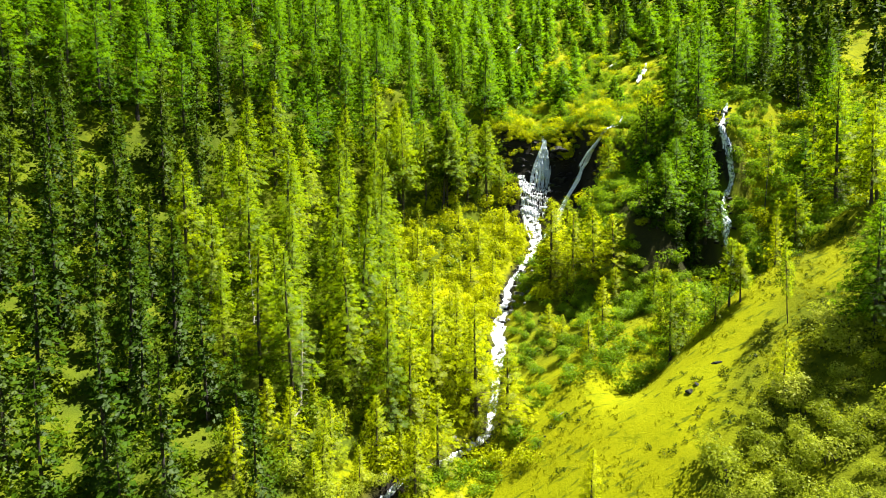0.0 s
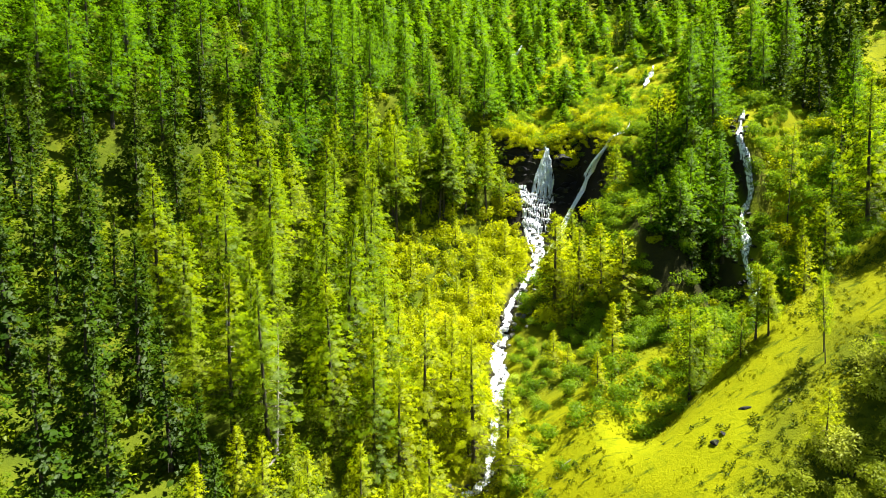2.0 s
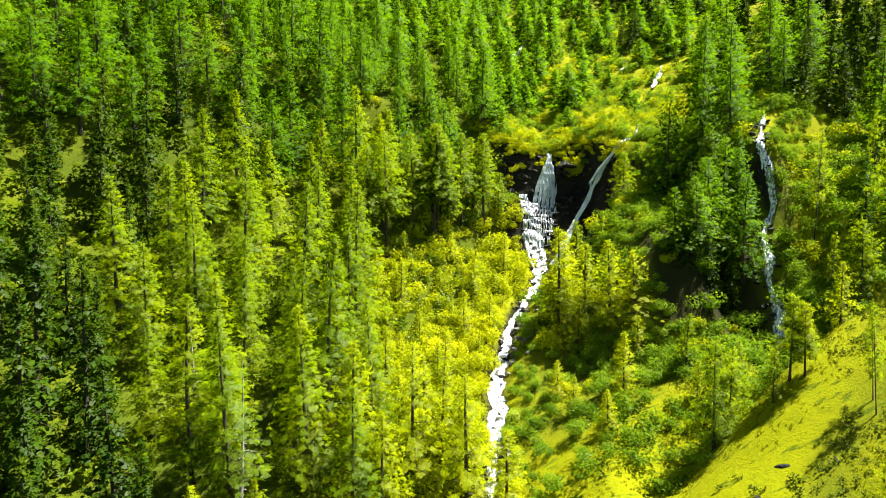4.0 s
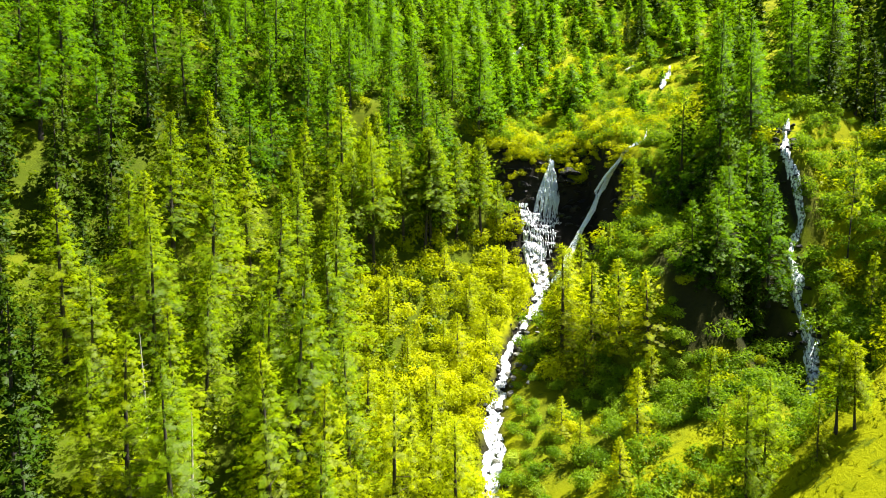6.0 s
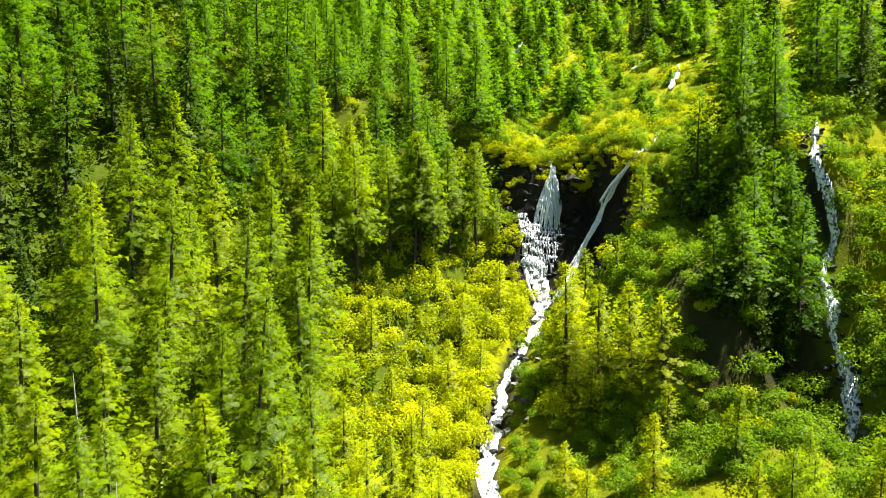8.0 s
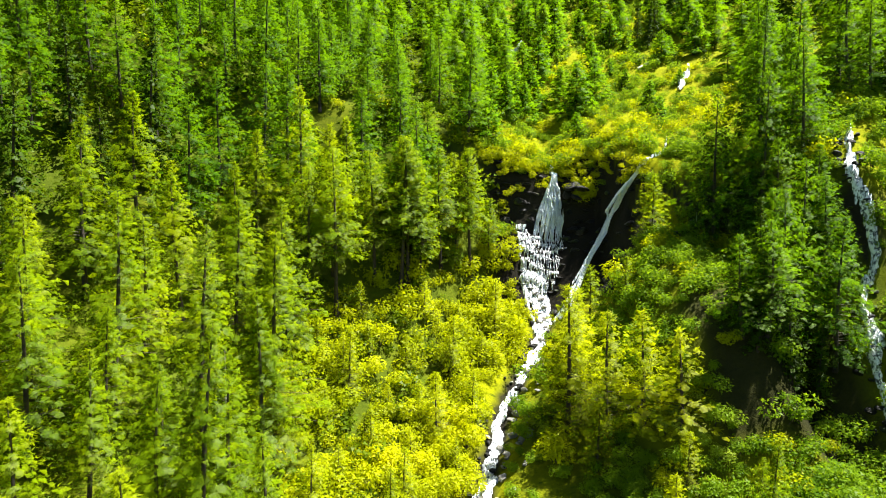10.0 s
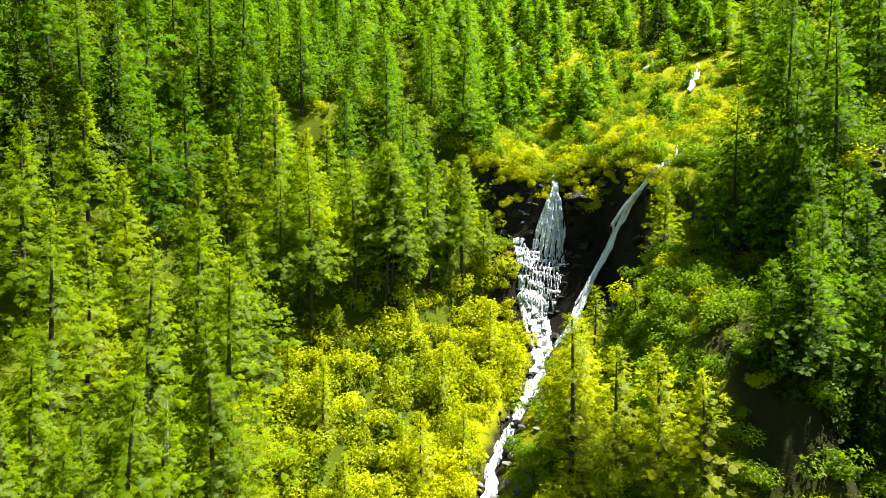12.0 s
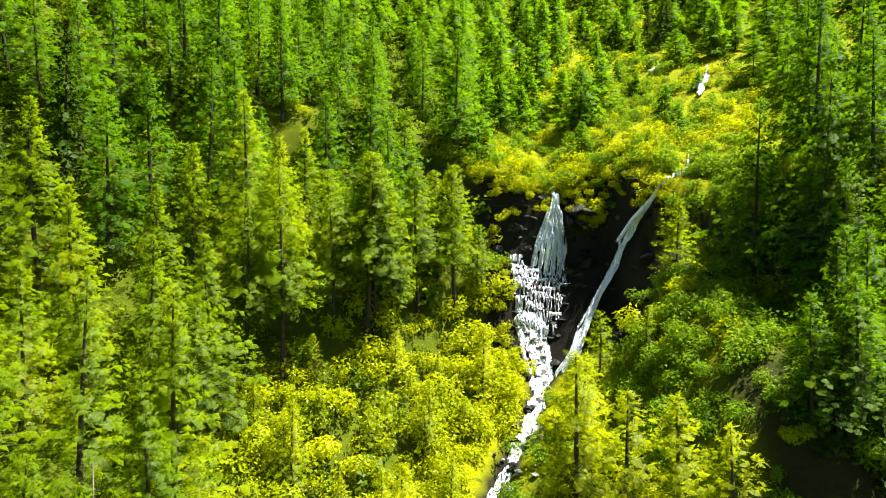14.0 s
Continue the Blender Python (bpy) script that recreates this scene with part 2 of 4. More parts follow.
def wood_share(x, y):
    """How thick the wood stands, 0 to 1."""
    d = x - stream_x(y)
    edge = np.interp(y, (60, 84, 90, 112, 121, 127, 136, 150, 160), (4, 5, 14, 21, 20, 16, 11, 9, 8))
    left = step(edge, edge + 3, -d)
    right = np.where(y > brow_of(x) + 10, 0.7, 0.07) * step(57, 60, x) * step(88, 93, y)
    upper = step(153, 160, y) * (0.30 + 0.70 * np.clip(0.5 + 1.3 * grain(x, y, 26, 11), 0, 1)) * np.where((y < 190) & (x > 10) & (x < 50), 0.25, np.where(x > -5, 0.42, 1))
    share = np.where(d < 0, left, np.where(y > 150, upper, right))
    share = np.where((d > -12) & (d <= 0) & (y > 146), upper, share)
    share = np.where(np.hypot(x - 49.5, y - 163) < 9, 0, share) * (1 - 0.94 * scrub(x, y))
    return share * step(2.0, 3.5, clear_of(x, y))


# ------------------------------------------------------------------ builders


def mesh_of(name, verts, faces, mat, smooth=False, wood=0, turned=None):
    """A mesh from arrays; all faces have the same number of corners. wood: how many of the first faces are bark; turned: the way each corner faces."""
    verts, faces = np.asarray(verts, np.float32), np.asarray(faces, np.int32)
    k = faces.shape[1]
    me = bpy.data.meshes.new(name)
    me.vertices.add(len(verts))
    me.vertices.foreach_set("co", verts.ravel())
    me.loops.add(faces.size)
    me.loops.foreach_set("vertex_index", faces.ravel())
    me.polygons.add(len(faces))
    me.polygons.foreach_set("loop_start", np.arange(len(faces), dtype=np.int32) * k)
    me.update(calc_edges=True)
    me.validate()
    if smooth:
        me.polygons.foreach_set("use_smooth", np.ones(len(faces), bool))
    if turned is not None:
        me.normals_split_custom_set_from_vertices(np.asarray(turned, np.float32).tolist())
    me.materials.append(mat)
    if wood:
        me.materials.append(BARK)
        me.polygons.foreach_set("material_index", np.r_[np.ones(wood, np.int32), np.zeros(len(faces) - wood, np.int32)])
    return me


def soft_faces(verts, seed=0):
    """Needles of a crown face outwards and up all round the trunk, with some scatter."""
    rng = np.random.default_rng(seed)
    away = verts * [1, 1, 0]
    far = np.linalg.norm(away, axis=1, keepdims=True)
    n = 0.62 * away / np.maximum(far, 0.5) + [0, 0, 0.72] + rng.normal(size=verts.shape) * 0.14
    return n / np.linalg.norm(n, axis=1, keepdims=True)


def part(name, me, parent, label=""):
    ob = new(name, me)
    ob.parent = parent
    return tagged(ob, label)


def joined(pieces):
    """Joins (verts, faces) pairs."""
    vs, fs, n = [], [], 0
    for v, q in pieces:
        vs.append(v)
        fs.append(q + n)
        n += len(v)
    return np.concatenate(vs), np.concatenate(fs)


def tube(points, radii, sides=6):
    """A tapering tube along points, closed by its narrow ends."""
    points = np.asarray(points, float)
    way = np.gradient(points, axis=0)
    way /= np.linalg.norm(way, axis=1, keepdims=True) + 1e-9
    ref = np.where(np.abs(way[:, 2:3]) > 0.9, np.array([[1.0, 0, 0]]), np.array([[0, 0, 1.0]]))
    a = np.cross(way, ref)
    a /= np.linalg.norm(a, axis=1, keepdims=True) + 1e-9
    b = np.cross(way, a)
    ang = np.arange(sides) * 2 * np.pi / sides
    ring = a[:, None] * np.cos(ang)[None, :, None] + b[:, None] * np.sin(ang)[None, :, None]
    v = (points[:, None] + ring * np.asarray(radii)[:, None, None]).reshape(-1, 3)
    i, j = np.meshgrid(np.arange(len(points) - 1), np.arange(sides), indexing="ij")
    i, j = i.ravel() * sides, j.ravel()
    k = (j + 1) % sides
    return v, np.stack([i + j, i + k, i + sides + k, i + sides + j], 1)


def sprays_at(at, way, length, width, rng, face=None):
    """Small pointed leaf sprays, each a blade of its own; face: the way their upper sides turn."""
    n = len(at)
    way = way / (np.linalg.norm(way, axis=1, keepdims=True) + 1e-9)
    side = np.cross(way, rng.normal(size=(n, 3)) if face is None else face)
    side /= np.linalg.norm(side, axis=1, keepdims=True) + 1e-9
    length, width = np.asarray(length)[:, None], np.asarray(width)[:, None]
    v = np.stack([at + side * width, at + way * length, at - side * width], 1).reshape(-1, 3)
    return v, np.arange(3 * n).reshape(-1, 3)


def conifer(rng, h, r, low, boughs, sprays, leaf, droop, taper=0.85, broad=1.0, sides=7, full=1.0, tufts=3, rim=6, stout=1.0):
    """Trunk with limbs, and a crown of soft tufts strung along the boughs, feathered with small sprays. low: height share where the boughs begin; full: size of the tufts."""
    bend = rng.normal(size=2) * 0.012 * h
    up = np.linspace(0, 1, 9)
    spine = np.stack([bend[0] * np.sin(up * 3), bend[1] * np.sin(up * 2.3), up * h], 1)
    thick = stout * (0.0105 * h + 0.03)
    boughs_made, trunk = [], [tube(spine, thick * (1 - up) ** 0.8 * (1 + 0.5 * np.exp(-up * 22)) + 0.02, sides)]
    rel = np.clip((np.arange(boughs) + rng.uniform(0, 1.6, boughs)) / (boughs + 0.8), 0, 0.985) ** 1.12
    u = low + (1 - low) * rel
    shape = (1 - rel) ** taper * np.clip(0.62 + rel * 2.6, 0, 1)
    az = np.arange(boughs) * 2.4 + rng.normal(size=boughs) * 0.5
    lumpy = 1 + 0.17 * np.sin(2 * az + 9 * rel + rng.uniform(0, 6)) + 0.12 * np.sin(3 * az - 17 * rel + rng.uniform(0, 6))
    reach = r * shape * rng.uniform(0.66, 1.10, boughs) * lumpy + 0.05 * r
    root = np.stack([np.interp(u, up, spine[:, k]) for k in range(3)], 1)
    out = np.stack([np.cos(az), np.sin(az), 0 * az], 1)
    lift = rng.uniform(-0.05, 0.25, boughs) + 0.75 * rel ** 1.5
    sag = droop * (1.1 - 0.8 * rel)

    def along(which, s):
        p = root[which] + out[which] * (reach[which] * s)[:, None]
        p[:, 2] += reach[which] * (lift[which] * s - sag[which] * s * s)
        return p

    for k in np.argsort(-reach)[: min(boughs, 26)]:
        v, q = tube(along(np.full(3, k), np.array([0, 0.45, 0.95])), np.array([0.036, 0.02, 0.006]) * (0.5 + 0.03 * h), 3)
        boughs_made.append((v, np.concatenate([q[:, :3], q[:, [0, 2, 3]]])))
    # tufts: small ragged domes, larger towards the middle of each bough
    n = boughs * tufts
    which = np.repeat(np.arange(boughs), tufts)
    s = np.tile(np.linspace(1.0, 0.42, tufts), boughs) + rng.normal(size=n) * 0.07
    size = full * (0.035 * reach[which] + 0.27) * rng.uniform(0.7, 1.3, n) * (1 - 0.6 * rel[which] ** 3)
    heart = along(which, s) + rng.normal(size=(n, 3)) * (0.35 * size)[:, None]
    axis = out[which] * rng.uniform(0.2, 0.8, (n, 1)) + rng.normal(size=(n, 3)) * 0.22 + [0, 0, 0.85]
    axis /= np.linalg.norm(axis, axis=1, keepdims=True)
    e1 = np.cross(axis, out[which] + [0.01, 0.02, -0.3])
    e1 /= np.linalg.norm(e1, axis=1, keepdims=True)
    e2 = np.cross(axis, e1)
    ang = np.arange(rim) * 2 * np.pi / rim
    ragged = size[:, None] * rng.uniform(0.65, 1.3, (n, rim))
    hang = size[:, None] * rng.uniform(0.25, 0.85, (n, rim))
    edge = heart[:, None] + e1[:, None] * (np.cos(ang) * ragged)[..., None] + e2[:, None] * (np.sin(ang) * ragged)[..., None] - axis[:, None] * hang[..., None]
    domes = np.concatenate([(heart + axis * (0.22 * size)[:, None])[:, None], edge], 1).reshape(-1, 3)
    k = np.arange(rim)
    fan = np.stack([0 * k, k + 1, (k + 1) % rim + 1], 1)
    tufted = domes, (np.arange(n)[:, None, None] * (rim + 1) + fan[None]).reshape(-1, 3)
    # sprays all over the tufts
    which = rng.choice(n, sprays, p=size / size.sum())
    ball = rng.normal(size=(sprays, 3)) + axis[which] * 0.8
    ball /= np.linalg.norm(ball, axis=1, keepdims=True)
    at = heart[which] + ball * (size[which] * rng.uniform(0.6, 1.45, sprays))[:, None] * [1, 1, 0.75]
    way = ball * 0.7 + out[which // tufts] * 0.7 + rng.normal(size=(sprays, 3)) * 0.45
    long = leaf * rng.uniform(0.6, 1.35, sprays)
    face = ball * 0.5 + axis[which] + rng.normal(size=(sprays, 3)) * 0.30
    crown = sprays_at(at, way, long, long * rng.uniform(0.10, 0.20, sprays) * broad, rng, face)
    tip = sprays_at(np.repeat(spine[-1:], 8, 0) - rng.random((8, 1)) * [[0, 0, 0.6]], np.c_[rng.normal(size=(8, 2)) * 0.35, np.ones(8)], np.full(8, leaf), np.full(8, leaf * 0.2), rng)
    return joined(trunk), joined(boughs_made), joined([tufted, crown, tip])


def shrub(rng, h, r, leaves, leaf, stems=7):
    """Many-stemmed bush with an uneven, lumpy crown."""
    wood = []
    lumps = np.c_[rng.normal(size=(6, 2)) * r * 0.45, rng.uniform(0.35, 0.85, 6) * h]
    for k in range(stems):
        end = lumps[k % 6] + rng.normal(size=3) * 0.2
        mid = end * [0.35, 0.35, 0.55]
        wood.append(tube([[rng.normal() * 0.15, rng.normal() * 0.15, -0.3], mid, end], [0.05, 0.035, 0.01], 4))
    which = rng.integers(0, 6, leaves)
    ball = rng.normal(size=(leaves, 3))
    ball /= np.linalg.norm(ball, axis=1, keepdims=True)
    ball *= rng.uniform(0.45, 1.0, (leaves, 1)) ** 0.5 * np.array([r * 0.52, r * 0.52, h * 0.36])
    at = lumps[which] + ball + rng.normal(size=(leaves, 3)) * 0.10
    at[:, 2] = np.maximum(at[:, 2], 0.02)
    way = ball / (np.linalg.norm(ball, axis=1, keepdims=True) + 1e-6) + rng.normal(size=(leaves, 3)) * 0.7
    size = leaf * rng.uniform(0.6, 1.4, leaves)
    face = ball / (np.linalg.norm(ball, axis=1, keepdims=True) + 1e-6) + [0, 0, 0.7] + rng.normal(size=(leaves, 3)) * 0.4
    way = way - face * (np.sum(way * face, 1) / np.sum(face * face, 1))[:, None] * 0.8
    return joined(wood), sprays_at(at, way, size, size * rng.uniform(0.28, 0.42, leaves), rng, face)


def boulder(rng, size, flat=0.7):
    """An angular stone: a rounded block cut by a few random planes."""
    bm = bmesh.new()
    bmesh.ops.create_icosphere(bm, subdivisions=2, radius=1.0)
    cuts = rng.normal(size=(9, 3))
    cuts /= np.linalg.norm(cuts, axis=1, keepdims=True)
    off = rng.uniform(0.45, 0.85, 9)
    for v in bm.verts:
        p = np.array(v.co)
        for c, o in zip(cuts, off):
            over = p @ c - o
            if over > 0:
                p = p - c * over * 0.92
        v.co = Vector(p * np.array([1, rng.uniform(0.96, 1.04), flat]) * size)
    me = bpy.data.meshes.new("boulder")
    bm.to_mesh(me)
    bm.free()
    return me


def placed(verts, x, y, z, scale, turn, squash=1.0):
    c, s = math.cos(turn), math.sin(turn)
    v = verts * np.array([scale * squash, scale * squash, scale])
    return np.stack([v[:, 0] * c - v[:, 1] * s + x, v[:, 0] * s + v[:, 1] * c + y, v[:, 2] + z], 1)


# ------------------------------------------------------------------ ground
def build_ground():
    def spaced(n, centre, fine, reach):
        u = np.linspace(-1, 1, n)
        return centre + fine * u + (reach - fine) * np.sign(u) * np.abs(u) ** 6

    xs, ys = spaced(260, 10, 130, 1500), spaced(300, 120, 150, 1500)
    x, y = np.meshgrid(xs, ys, indexing="ij")
    z = height(x, y)
    v = np.stack([x, y, z], -1).reshape(-1, 3)
    i, j = np.meshgrid(np.arange(len(xs) - 1), np.arange(len(ys) - 1), indexing="ij")
    a = (i * len(ys) + j).ravel()
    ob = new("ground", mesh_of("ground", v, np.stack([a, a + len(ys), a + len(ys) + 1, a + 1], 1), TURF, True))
    # darker ground under the wood and left of the brook
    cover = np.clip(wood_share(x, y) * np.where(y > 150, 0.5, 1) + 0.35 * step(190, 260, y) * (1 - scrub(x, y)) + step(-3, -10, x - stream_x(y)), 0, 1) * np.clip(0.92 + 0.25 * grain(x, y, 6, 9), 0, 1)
    # bank ground darkened: the shade between its bushes is put into the colour
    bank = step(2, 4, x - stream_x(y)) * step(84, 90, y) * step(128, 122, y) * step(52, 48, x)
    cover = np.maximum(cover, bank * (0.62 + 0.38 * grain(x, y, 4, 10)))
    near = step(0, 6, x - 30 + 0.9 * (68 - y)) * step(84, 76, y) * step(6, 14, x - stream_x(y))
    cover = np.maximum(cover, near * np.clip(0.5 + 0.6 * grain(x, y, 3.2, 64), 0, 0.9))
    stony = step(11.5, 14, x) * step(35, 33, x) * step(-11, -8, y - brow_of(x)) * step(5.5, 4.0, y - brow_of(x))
    # shade of the gully trees put into the ground as dark earth
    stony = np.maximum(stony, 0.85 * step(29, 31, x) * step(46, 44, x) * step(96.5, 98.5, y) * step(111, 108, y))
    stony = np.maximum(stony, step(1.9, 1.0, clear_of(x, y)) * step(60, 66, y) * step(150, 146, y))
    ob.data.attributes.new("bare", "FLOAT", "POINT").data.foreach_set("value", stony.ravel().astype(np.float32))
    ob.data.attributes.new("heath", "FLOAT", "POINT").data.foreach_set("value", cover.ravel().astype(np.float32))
    return tagged(ob, "steep alpine hillside of yellow-green turf and heath", "hillside", kind="structure")


build_ground()


# ------------------------------------------------------------------ water
def ribbon(path, widths, seed, mat, name, across=9, lump=0.25, rest=0.0, steps=90, stair=0.0):
    """White water along a path, lying on the ground or, with heights in the path, falling free, with ragged edges and a broken surface. stair: height of the little falls in it."""
    rng = np.random.default_rng(seed)
    path = np.asarray(path, float)
    run = np.r_[0, np.cumsum(np.linalg.norm(np.diff(path, axis=0), axis=1))]
    s = np.linspace(0, 1, steps)
    p = np.stack([np.interp(s, run / run[-1], path[:, k]) for k in range(2)], 1)
    fall = np.interp(s, run / run[-1], path[:, 2]) if path.shape[1] == 3 else None
    wd = np.interp(s, np.linspace(0, 1, len(widths)), widths)
    p[:, 0] += 0.12 * np.sin(s * run[-1] * 1.3 + seed) * wd / 3
    way = np.gradient(p, axis=0)
    way /= np.linalg.norm(way, axis=1, keepdims=True) + 1e-9
    side = np.stack([way[:, 1], -way[:, 0]], 1)
    u = np.linspace(-0.5, 0.5, across)
    ragged = wd * (1 + 0.40 * grain(s * run[-1], np.full(steps, seed * 3.1), 0.9, seed))
    shift = 0.3 * wd * grain(s * run[-1], np.full(steps, seed * 5.7), 1.6, seed + 1)
    xy = p[:, None] + side[:, None] * (u[None, :, None] * ragged[:, None, None] + shift[:, None, None])
    xy += rng.normal(size=xy.shape) * 0.03
    z = (height(xy[..., 0], xy[..., 1]) if fall is None else np.repeat(fall[:, None], across, 1)) + rest
    if stair:
        turn = z / stair + 0.8 * grain(xy[..., 0], xy[..., 1], 1.4, seed)
        z = z + stair * (0.5 - (turn - np.floor(turn))) * 0.9
    bulge = np.cos(u * np.pi)[None] ** 0.6
    z = z + bulge * (0.12 + lump * np.abs(grain(xy[..., 0], xy[..., 1] + z, 0.7, seed + 2))) - 0.3 * (1 - bulge)
    v = np.concatenate([xy, z[..., None]], -1).reshape(-1, 3)
    i, j = np.meshgrid(np.arange(steps - 1), np.arange(across - 1), indexing="ij")
    a = (i * across + j).ravel()
    faces = np.stack([a, a + 1, a + across + 1, a + across], 1)
    return mesh_of(name, v, faces, mat, True)


def waterfall(label, *parts):
    root = tagged(new("waterfall"), label, "waterfall", "waterfalls of the slope")
    for name, me in parts:
        part(name, me, root)
    return root


brook_y = np.linspace(139, 56, 60)
tagged(new("brook", ribbon(np.c_[stream_x(brook_y), brook_y], (2.0, 1.7, 0.9, 1.2, 1.8, 1.9, 1.1, 0.7, 0.4, 0.45, 0.7), 3, WATER, "brook", steps=420, rest=0.30, stair=0.5)), "foaming white mountain brook in a stony bed", "brook", kind="structure")


def main_fall():
    rng = np.random.default_rng(12)
    pieces = [("lip", ribbon([(23.4, 150.5), (23.2, 148.4), (23.1, 146.6)], (1.0, 0.9, 0.9), 5, WATER, "lip", rest=0.3, steps=30))]
    # the veil: a narrow jet at the lip, spreading in steps over hidden ledges, in short overlapping strands
    for k in range(78):
        first = 0.0 if k < 14 else rng.choice((0.10, 0.22, 0.36, 0.52))
        last = min(1.0, first + rng.uniform(0.34, 0.62)) if k % 4 else 1.0
        u = rng.uniform(-1, 1)
        pts = [(23.15 + 0.35 * u, 146.6, 14.75)] if first == 0 else []
        for f in np.linspace(first, last, 5):
            half = float(np.interp(f, (0, 0.12, 0.17, 0.34, 0.40, 0.62, 1.0), (0.35, 0.55, 0.95, 1.25, 1.7, 2.0, 2.3)))
            pts.append((23.15 - 1.55 * f + half * u + rng.normal() * 0.06, 146.0 - 2.3 * f - rng.uniform(0.1, 0.55), 14.2 - 10.0 * f))
        pieces.append(("strand", ribbon(pts, (0.06, rng.uniform(0.2, 0.42), rng.uniform(0.18, 0.4), 0.08), 100 + k, FOAM if abs(u) < 0.35 and k % 3 == 0 or first == 0 else VEIL, "strand", across=4, lump=0.12, steps=36)))
    # the stepped cascade below it: a row of ledges to a tier, water threading over each
    levels = [143.5 - 0.92 * j for j in range(7)]
    for j, y in enumerate(levels[:6]):
        left, right = 16.9 + 0.10 * j, 24.3 - 0.42 * j
        curtain, x = [], left
        while x < right:
            full = x < 18.6 + 0.42 * j
            w = rng.uniform(0.22, 0.5) if full else rng.uniform(0.07, 0.18)
            xe = x - 0.12 + rng.normal() * 0.12
            y = levels[j] + 0.4 * float(grain(x, 3.0 * j, 1.2, 7))
            top, low = float(height(x, y)) + rng.uniform(0.35, 0.6), float(height(xe, levels[j + 1])) + 0.42
            pts = [(x + 0.1, y + 0.25, top - 0.05), (x, y - 0.25, top), (x, y - 0.48, top - 0.25), (xe, y - 0.62, low + 0.25), (xe, levels[j + 1] + 0.05, low - 0.02)]
            curtain.append(ribbon(pts, (w, w, w * 0.8, w, w * 1.3), 200 + 40 * j + len(curtain), WATER, "thread", across=4, lump=0.10, steps=16))
            x += w * (rng.uniform(0.8, 1.3) if full else rng.uniform(1.5, 4.0))
        x = left
        while x < right:
            span = rng.uniform(0.5, 1.6)
            y = levels[j] + 0.4 * float(grain(x, 3.0 * j, 1.2, 7))
            z = float(height(x, y)) + 0.46
            curtain.append(ribbon([(x, y - 0.2, z), (x + span / 2, y - 0.3, z + rng.normal() * 0.05), (x + span, y - 0.2, z)], (0.06, 0.11, 0.06), 500 + 40 * j + len(curtain), WATER, "sill", across=4, lump=0.08, steps=10))
            x += span + rng.uniform(0.2, 1.0)
        pieces += [("thread", me) for me in curtain]
    pieces.append(("run_out", ribbon([(18.4, 139.2), (18.6, 138.0), (20.3, 137.0), (20.6, 136.0), (19.8, 134.4)], (3.8, 2.4, 1.6, 1.7, 1.9), 71, WATER, "run_out", across=13, lump=0.3, rest=0.32, steps=60, stair=0.5)))
    pieces.append(("side_run", ribbon([(17.4, 138.6), (17.8, 136.6), (18.6, 134.6), (18.6, 132.4)], (0.9, 0.7, 0.5, 0.7), 72, WATER, "side_run", across=5, lump=0.2, rest=0.3, steps=40, stair=0.5)))
    waterfall("white waterfall fanning out over dark ledges of rock", *pieces)


main_fall()


def side_fall():
    rng = np.random.default_rng(13)
    pieces = [("upper_run", ribbon([(41.0, 146.0), (38.1, 139.1), (35.2, 137.7), (34.0, 138.3)], (0.15, 0.3, 0.34, 0.2), 6, BROKEN_WATER, "upper_run", across=7, rest=0.12, steps=70, stair=0.5))]
    line = [(34.2, 138.2, 14.9), (33.3, 138.2, 13.6), (32.0, 139.3, 11.5), (31.0, 140.3, 9.1), (30.5, 140.1, 8.0), (29.6, 139.8, 5.5), (27.2, 138.4, 1.8), (25.1, 136.8, -1.7), (23.7, 135.4, -4.5), (21.8, 134.2, -6.6)]
    spread = (0.15, 0.5, 1.5, 2.0, 0.5, 1.1, 0.5, 1.3, 1.2, 1.1)
    # short overlapping strands, so that the water slides down in steps
    for k in range(44):
        first = k % 8
        u = rng.uniform(-0.5, 0.5)
        last = min(len(line), first + rng.integers(3, 5))
        pts = [(x + w * u + rng.normal() * 0.07, y - 0.35 * rng.random(), z + 0.45 * w * u + rng.normal() * 0.12) for (x, y, z), w in zip(line[first:last], spread[first:last])]
        pieces.append(("strand", ribbon(pts, (0.05, rng.uniform(0.12, 0.34), rng.uniform(0.08, 0.24), 0.05), 240 + k, FOAM if k % 3 else VEIL, "strand", across=4, lump=0.2, steps=44)))
    waterfall("narrow slanting white waterfall beside a dark buttress", *pieces)


side_fall()
waterfall("thin white cascade down a gully beside larches",
          ("upper_run", ribbon([(52.6, 118.6), (48.9, 112.7), (48.7, 110.7), (49.0, 109.6), (49.0, 107.8), (48.1, 107.4)], (0.3, 1.0, 0.4, 1.3, 0.35, 1.0, 0.5), 8, BROKEN_WATER, "upper_run", across=9, rest=0.35, steps=120, stair=0.8)),
          ("lower_run", ribbon([(48.1, 107.5), (46.5, 105.7), (46.0, 102.7), (45.7, 100.6), (45.0, 97.5), (43.5, 95.0)], (0.9, 0.4, 1.6, 0.5, 1.3, 0.9, 0.3), 9, BROKEN_WATER, "lower_run", across=9, rest=0.35, steps=140, stair=0.8)))
waterfall("small white cascade high among the trees", ("run", ribbon([(28.2, 231), (25.6, 224), (24.0, 220), (22.3, 211.5)], (0.5, 1.0, 0.8, 0.4), 14, WATER, "run", rest=0.9, steps=70, stair=0.8)))
waterfall("small white cascade between bushes above the cliff", ("run", ribbon([(56.2, 178), (54.4, 174.6), (52.6, 172), (50.3, 167)], (0.6, 1.2, 1.1, 0.5), 15, WATER, "run", rest=0.9, steps=70, stair=0.8)))


